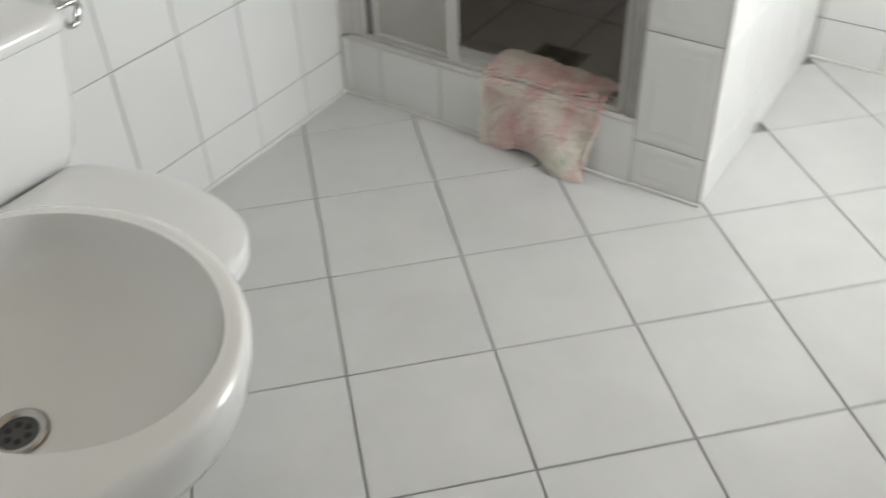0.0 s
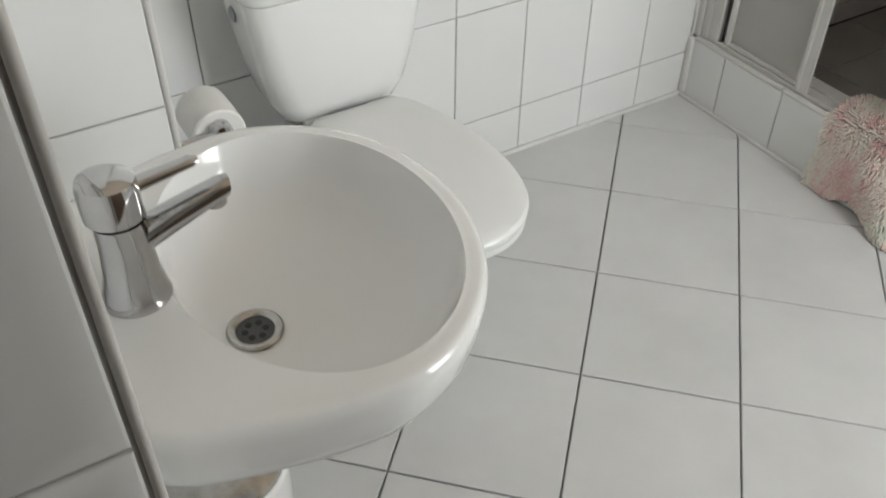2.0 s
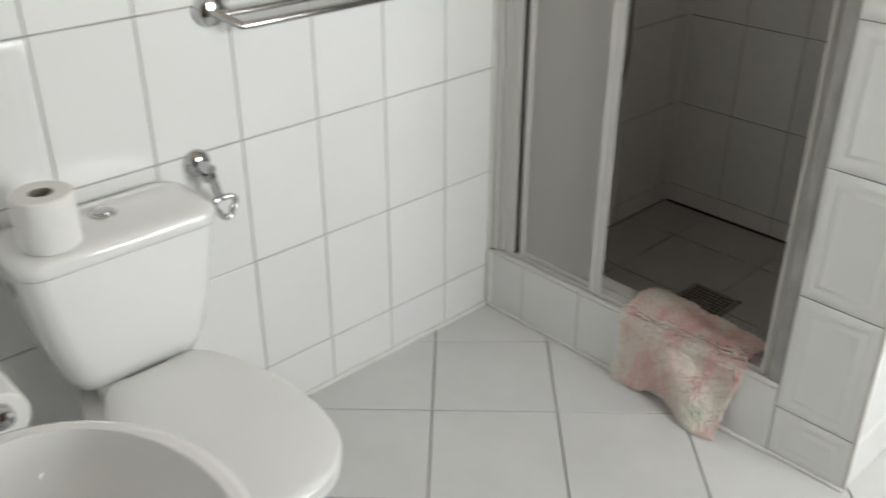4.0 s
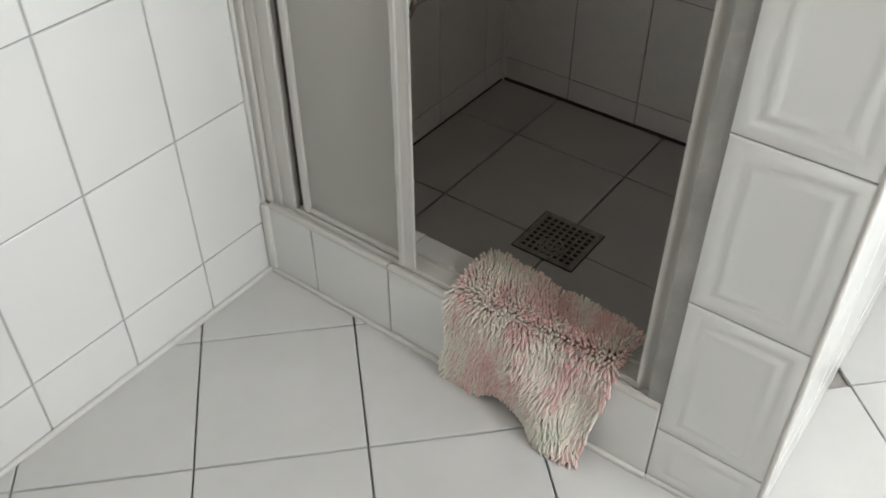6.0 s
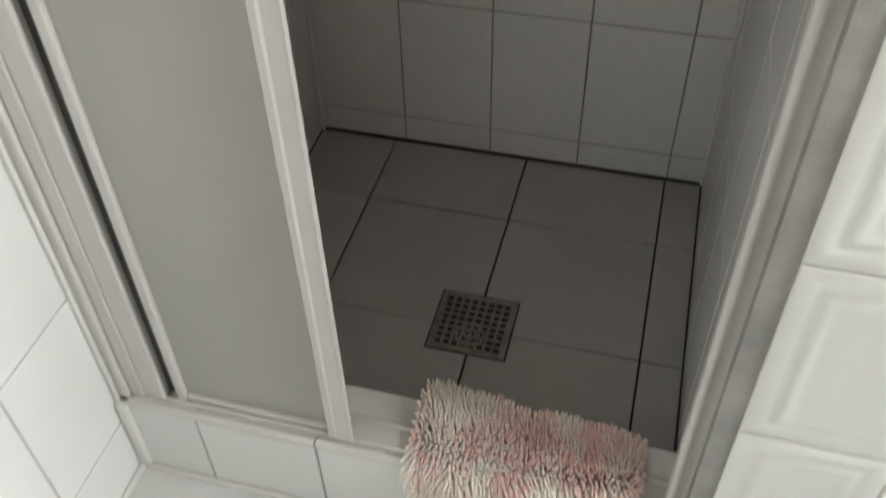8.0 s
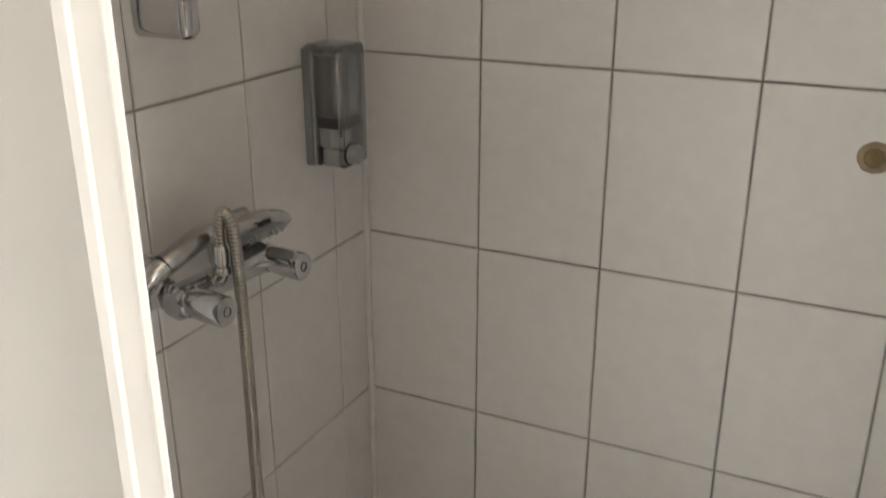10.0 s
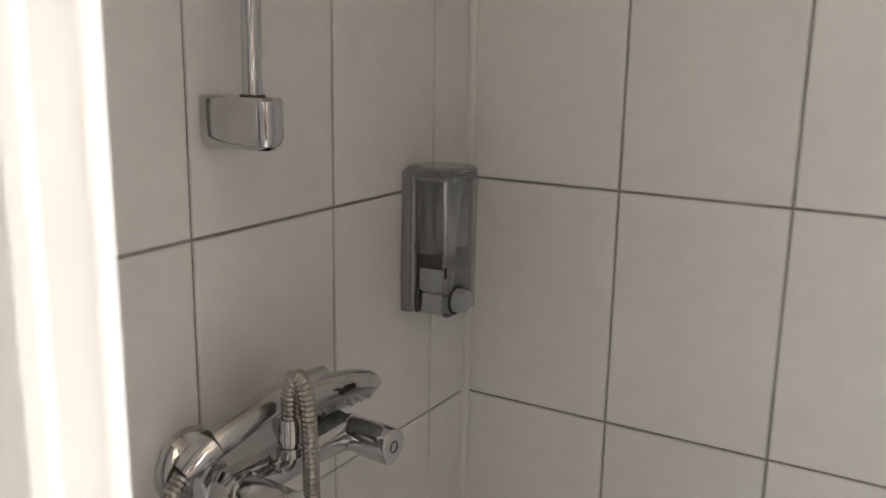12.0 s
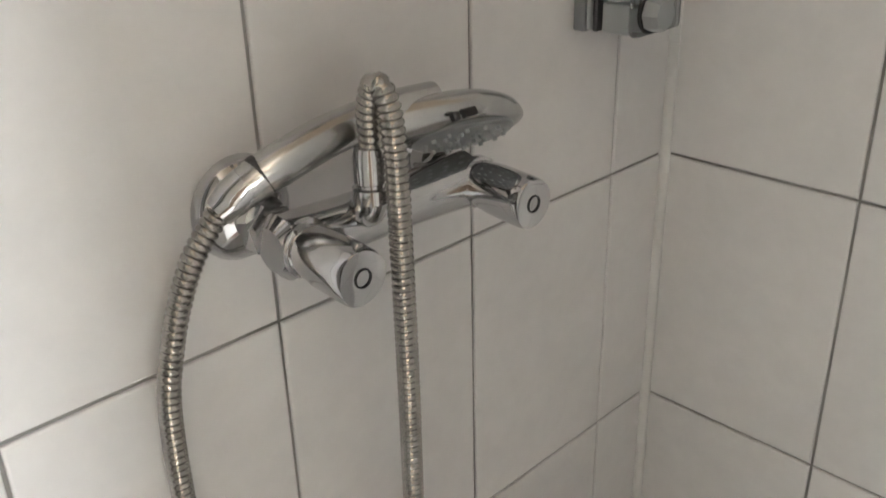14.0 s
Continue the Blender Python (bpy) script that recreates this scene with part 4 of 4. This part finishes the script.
def make_mat():
    rnd = random.Random(5)
    t = thing("bath_mat", 0.665, 1.76, 0.0, "pink and cream chenille bath mat draped over the shower kerb", "bath mat")
    ns, nt = 30, 44
    verts, faces = [], []
    for j in range(nt + 1):
        for i in range(ns + 1):
            verts.append(mat_point(i / ns, j / nt))
    for j in range(nt):
        for i in range(ns):
            a = j * (ns + 1) + i
            faces.append((a, a + 1, a + ns + 2, a + ns + 1))
    bm = bmesh.new()
    vs = [bm.verts.new(v) for v in verts]
    for f in faces:
        bm.faces.new([vs[k] for k in f])
    bmesh.ops.recalc_face_normals(bm, faces=bm.faces)
    bmesh.ops.solidify(bm, geom=bm.faces[:], thickness=0.004)
    part("backing", bm, M_MATBACK, t)
    base = ORIGIN[t.name]
    pv, pf = [], []
    rows, cols = 58, 50
    prof = ((0.0, 0.70), (0.35, 1.0), (0.78, 1.05), (0.95, 0.72), (1.0, 0.15))
    for j in range(rows):
        for i in range(cols):
            s = min(1, max(0, (i + 0.5 + 0.5 * (j % 2 - 0.5) + rnd.uniform(-0.26, 0.26)) / cols))
            q = min(1, max(0, (j + 0.5 + rnd.uniform(-0.26, 0.26)) / rows))
            p = mat_point(s, q)
            ds = mat_point(min(1, s + 0.01), q) - mat_point(max(0, s - 0.01), q)
            dt = mat_point(s, min(1, q + 0.01)) - mat_point(s, max(0, q - 0.01))
            nrm = dt.cross(ds).normalized()
            if nrm.z < 0 and q < 0.5 or nrm.y > 0 and q >= 0.6:
                nrm = -nrm
            comb = Vector((noise.noise(Vector((s * 3.1, q * 3.7, 1.0))), noise.noise(Vector((s * 3.1, q * 3.7, 9.0))), 0))
            down = dt.normalized() * (-0.65 + 1.65 * min(1.0, max(0.0, (q - 0.10) / 0.40)))
            edge = ds.normalized() * (0.5 * max(0, (s - 0.93) / 0.07) - 0.5 * max(0, (0.07 - s) / 0.07))
            way = (nrm * 0.72 + down * 0.75 + ds.normalized() * (comb.x * 0.55) + dt.normalized() * comb.y * 0.35 + edge + Vector((rnd.uniform(-.08, .08), rnd.uniform(-.08, .08), rnd.uniform(-.08, .08)))).normalized()
            ln = rnd.uniform(0.022, 0.027) * (0.72 if q < 0.36 else 1.0)
            rr = rnd.uniform(0.0025, 0.0030)
            a = way.orthogonal().normalized()
            b = way.cross(a)
            sag = Vector((0, 0, -1)) * ln * 0.22
            k0 = len(pv)
            for d, r in prof:
                c = p - base + way * (ln * d) + sag * d * d
                c.z = max(c.z, 0.0035 + base.z * 0 - base.z)
                for m in range(5):
                    an = 2 * math.pi * m / 5
                    pv.append(c + (a * math.cos(an) + b * math.sin(an)) * (rr * r))
            for d in range(len(prof) - 1):
                for m in range(5):
                    m2 = (m + 1) % 5
                    pf.append((k0 + d * 5 + m, k0 + d * 5 + m2, k0 + d * 5 + 5 + m2, k0 + d * 5 + 5 + m))
            pf.append([k0 + (len(prof) - 1) * 5 + m for m in range(5)])
    me = bpy.data.meshes.new("pile")
    me.from_pydata(pv, [], pf)
    me.shade_smooth()
    me.materials.append(M_PILE)
    ob = new("pile", me)
    ob.parent = t
    tagged(ob, "soft chenille fingers in pink, cream and pale green", kind="stuff")


make_basin()
make_waste_bin()
make_basin_tap()
make_mirror()
make_toilet()
make_paper_roll("spare_toilet_paper", (0.142, 0.522, 0.7085), (0, 0, 1), 0.098, 0.052, "white toilet paper roll standing on the cistern")
make_roll_holder()
make_paper_roll("toilet_paper", (0.195, 0.336, 0.510), (1, 0, 0), 0.098, 0.048, "white toilet paper roll on the chrome holder")
make_stop_valve()
make_towel_rail()
make_shower_door()
make_drain_grate()
make_mixer()
make_hand_shower()
make_hose()
make_riser()
make_soap_dispenser()
make_stain()
make_mat()


# ---- trims and joints ----
def trim(name, bm, mat, label):
    return tagged(part(name, bm, mat, smooth=True), label, "trim", kind="structure")


trim("trim_basin_corner", loft([[(1.31 - 0.0035 + 0.0032 * math.cos(a), -0.0015 + 0.0032 * math.sin(a), z) for a in [2 * math.pi * k / 20 for k in range(20)]] for z in (0.0, CEIL)]), M_ENAMEL, "white plastic corner bead on the basin wall")
trim("trim_chase_corner", tube([(0.520 - 0.005, 0.219 - 0.005, 0.0), (0.520 - 0.005, 0.219 - 0.005, CEIL)], 0.0048, 14), M_ENAMEL, "white plastic corner bead on the pipe chase")
trim("trim_pier_corner", tube([(X_PIER1 - 0.004, Y_PIER + 0.004, 0.0), (X_PIER1 - 0.004, Y_PIER + 0.004, CEIL)], 0.0055, 14), M_ENAMEL, "white plastic corner bead on the pier")
trim("trim_wall_base", box(0.0, 0.010, 0.22, 1.79, -0.001, 0.012, 0.004), M_SEAL, "white sealant along the tiled wall")
trim("trim_kerb_base", box(0.0, 0.93, KERB_Y0 - 0.010, KERB_Y0, -0.001, 0.010, 0.004), M_SEAL, "white sealant along the kerb")
trim("trim_pier_base", box(0.93, X_PIER1, Y_PIER - 0.008, Y_PIER, -0.001, 0.009, 0.003), M_SEAL, "white sealant along the pier")
trim("trim_kerb_corner", box(0.0, 0.022, KERB_Y0 - 0.009, KERB_Y0 + 0.010, 0.010, 0.186, 0.006), M_SEAL, "white sealant in the corner beside the screen")
for x0, x1 in ((0.024, 0.3425), (0.3455, 0.926)):
    trim("trim_kerb_nosing", tube([(x0, KERB_Y0 + 0.006, KERB_Z + 0.004), (x1, KERB_Y0 + 0.006, KERB_Z + 0.004)], 0.0085, 14), M_ENAMEL, "white rounded nosing on the kerb edge")
trim("trim_screen_seal", box(0.0, 0.009, KERB_Y0 - 0.002, 1.7785, 0.186, 1.98, 0.003), M_SEAL, "white sealant beside the shower screen")
trim("trim_shower_corner", tube([(X_SH + 0.002, Y_BACK - 0.002, Z_SH), (X_SH + 0.002, Y_BACK - 0.002, CEIL)], 0.0065, 12), M_SEAL, "pale sealant in the shower corner")
trim("trim_shower_corner_east", tube([(X_PIER0 - 0.002, Y_BACK - 0.002, Z_SH), (X_PIER0 - 0.002, Y_BACK - 0.002, CEIL)], 0.005, 12), M_SEAL, "pale sealant in the shower corner")
trim("trim_shower_base", box(X_SH, X_PIER0, Y_BACK - 0.006, Y_BACK, Z_SH - 0.002, Z_SH + 0.007), M_DGROUT, "dark mouldy joint along the shower floor")
trim("trim_shower_base_west", box(X_SH, X_SH + 0.003, KERB_Y1, Y_BACK - 0.006, Z_SH - 0.002, Z_SH + 0.004), M_DGROUT, "dark joint along the shower floor")
trim("trim_shower_base_east", box(X_PIER0 - 0.004, X_PIER0, KERB_Y1, Y_BACK - 0.006, Z_SH - 0.002, Z_SH + 0.004), M_DGROUT, "dark joint along the shower floor")
trim("trim_alcove_base", box(X_PIER1, EAST, Y_BACK - 0.008, Y_BACK, -0.001, 0.010, 0.003), M_SEAL, "white sealant along the alcove wall")

# ---- tiles, each a piece of its wall or floor ----
TILE_MESH = {}


def tile_mesh(w, h, mat, relief):
    """A tile in its own x, y plane, face up at z = 0, with a soft edge; relief: a raised frame."""
    key = (round(w, 4), round(h, 4), mat.name, relief)
    if key in TILE_MESH:
        return TILE_MESH[key]
    steps = [(0.0, -0.009), (0.0, -0.0016), (0.0006, -0.0006), (0.0018, 0.0)]
    if relief and w > 0.12 and h > 0.12:
        q = relief
        steps += [(0.018, 0.0), (0.0205, -0.0003 * q), (0.024, -0.0010 * q), (0.028, -0.0012 * q), (0.032, -0.0006 * q), (0.036, 0.0006 * q), (0.040, 0.0010 * q), (0.044, 0.0006 * q), (0.049, -0.0003 * q), (0.054, -0.0005 * q)]
    vs, fs = [], []
    for d, z in steps:
        hw, hh = w / 2 - d, h / 2 - d
        vs += [(-hw, -hh, z), (hw, -hh, z), (hw, hh, z), (-hw, hh, z)]
    for k in range(len(steps) - 1):
        for i in range(4):
            j = (i + 1) % 4
            fs.append((4 * k + i, 4 * k + j, 4 * k + 4 + j, 4 * k + 4 + i))
    k = 4 * (len(steps) - 1)
    fs.append((k, k + 1, k + 2, k + 3))
    me = bpy.data.meshes.new("tile")
    me.from_pydata(vs, [], fs)
    if relief:
        for p in me.polygons:
            p.use_smooth = p.index >= 12
    me.materials.append(mat)
    TILE_MESH[key] = me
    return me


tile_rnd = random.Random(11)


def lay(parent, origin, u, v, us, vs, mat, joint=0.003, relief=None, uneven=0.0004):
    """Tiles between the joint lines us and vs, measured along u and v from origin."""
    u, v = Vector(u), Vector(v)
    n = u.cross(v)
    rot = Matrix((u, v, n)).transposed().to_4x4()
    o = Vector(origin)
    for i in range(len(us) - 1):
        for j in range(len(vs) - 1):
            w, h = us[i + 1] - us[i] - joint, vs[j + 1] - vs[j] - joint
            if w < 0.004 or h < 0.004:
                continue
            me = tile_mesh(w, h, mat, relief(i, j) if relief else 0)
            ob = new("tile", me)
            c = o + u * ((us[i] + us[i + 1]) / 2) + v * ((vs[j] + vs[j + 1]) / 2) + n * tile_rnd.uniform(-uneven, uneven)
            tilt = Euler((tile_rnd.uniform(-.0018, .0018), tile_rnd.uniform(-.0018, .0018), 0)).to_matrix().to_4x4()
            ob.matrix_basis = Matrix.Translation(c) @ rot @ tilt
            ob.parent = parent


def lines(first, step, lo, hi):
    """Joint lines of a run of tiles, with cut tiles at both ends."""
    k0 = math.ceil((lo + 0.006 - first) / step)
    out = [lo]
    while first + k0 * step < hi - 0.006:
        out.append(first + k0 * step)
        k0 += 1
    return out + [hi]


rows_room = lines(ROW0, ROWH, 0.0, CEIL)
rows_shower = lines(1.0253, ROWH, Z_SH, CEIL)
lay(wall_west, (0, 0, 0), (0, 1, 0), (0, 0, 1), lines(1.0, 0.2, 0.219, 1.778), rows_room, M_TILE, relief=lambda i, j: 0.2 if i == 1 else 0)
lay(wall_chase, (0.52, 0, 0), (0, 1, 0), (0, 0, 1), [0.0, 0.219 - 0.010], rows_room, M_TILE)
lay(wall_chase, (0, 0.219, 0), (-1, 0, 0), (0, 0, 1), [-0.510, -0.31, -0.11, 0.0], rows_room, M_TILE)
lay(wall_south, (1.31, 0, 0), (0, 1, 0), (0, 0, 1), lines(-0.209, 0.2, -1.4, -0.006), rows_room, M_TILE, relief=lambda i, j: 0.12)
lay(wall_south, (0, 0, 0), (-1, 0, 0), (0, 0, 1), lines(-1.300, 0.2, -1.300, -0.52), rows_room, M_TILE)
lay(wall_pier, (0, Y_PIER, 0), (1, 0, 0), (0, 0, 1), [0.928, X_PIER1 - 0.006], rows_room, M_TILE, relief=lambda i, j: 1.2)
lay(wall_pier, (X_PIER1, 0, 0), (0, 1, 0), (0, 0, 1), lines(Y_PIER + 0.209, 0.2, Y_PIER + 0.009, Y_BACK), rows_room, M_TILE)
lay(wall_pier, (X_PIER0, 0, 0), (0, -1, 0), (0, 0, 1), lines(-2.60, 0.2, -Y_BACK, -1.875), rows_shower, M_SHOWER)
lay(wall_north, (0, Y_BACK, 0), (1, 0, 0), (0, 0, 1), lines(0.2198, 0.2, X_SH, X_PIER0), rows_shower, M_SHOWER)
lay(wall_north, (0, Y_BACK, 0), (1, 0, 0), (0, 0, 1), lines(1.335, 0.2, X_PIER1, EAST), rows_room, M_TILE)
lay(wall_shower, (X_SH, 0, 0), (0, 1, 0), (0, 0, 1), lines(2.3862, 0.1995, 1.875, Y_BACK), rows_shower, M_SHOWER)
lay(kerb, (0, KERB_Y0, 0), (1, 0, 0), (0, 0, 1), lines(0.140, 0.204, X_SH, 0.928), [0.0, KERB_Z + 0.006], M_TILE)
lay(kerb, (0, 0, KERB_Z + 0.008), (1, 0, 0), (0, 1, 0), lines(0.140, 0.204, X_SH, 0.925), [KERB_Y0 + 0.009, KERB_Y1], M_TILE)
lay(kerb, (0, KERB_Y1, 0), (-1, 0, 0), (0, 0, 1), lines(-0.726, 0.199, -X_PIER0, -X_SH), [Z_SH, KERB_Z + 0.006], M_SHOWER)
lay(shower_floor, (0, 0, Z_SH), (1, 0, 0), (0, 1, 0), lines(0.1964, 0.3106, X_SH, X_PIER0), lines(2.4678, 0.3106, KERB_Y1, Y_BACK), M_SFLOOR, 0.004)

FA, FS = radians(45.557), 0.3158
fu, fv = Vector((math.cos(FA), math.sin(FA), 0)), Vector((-math.sin(FA), math.cos(FA), 0))
for i in range(-12, 12):
    for j in range(-14, 12):
        c = Vector((0.4913, 1.5256, 0)) + fu * (FS * (i + 0.5)) + fv * (FS * (j + 0.5))
        inside = -0.2 < c.x < EAST + 0.2 and -1.6 < c.y < 1.98 or 0.95 < c.x < EAST + 0.2 and c.y < Y_BACK + 0.2 and c.y > 0
        if not inside or (c.x < 1.06 and c.y < -0.25):
            continue
        ob = new("tile", tile_mesh(FS - 0.0038, FS - 0.0038, M_FLOOR, 0))
        rot = Matrix((fu, fv, Vector((0, 0, 1)))).transposed().to_4x4()
        ob.matrix_basis = Matrix.Translation(c + Vector((0, 0, tile_rnd.uniform(-.0003, .0003)))) @ rot
        ob.parent = floor
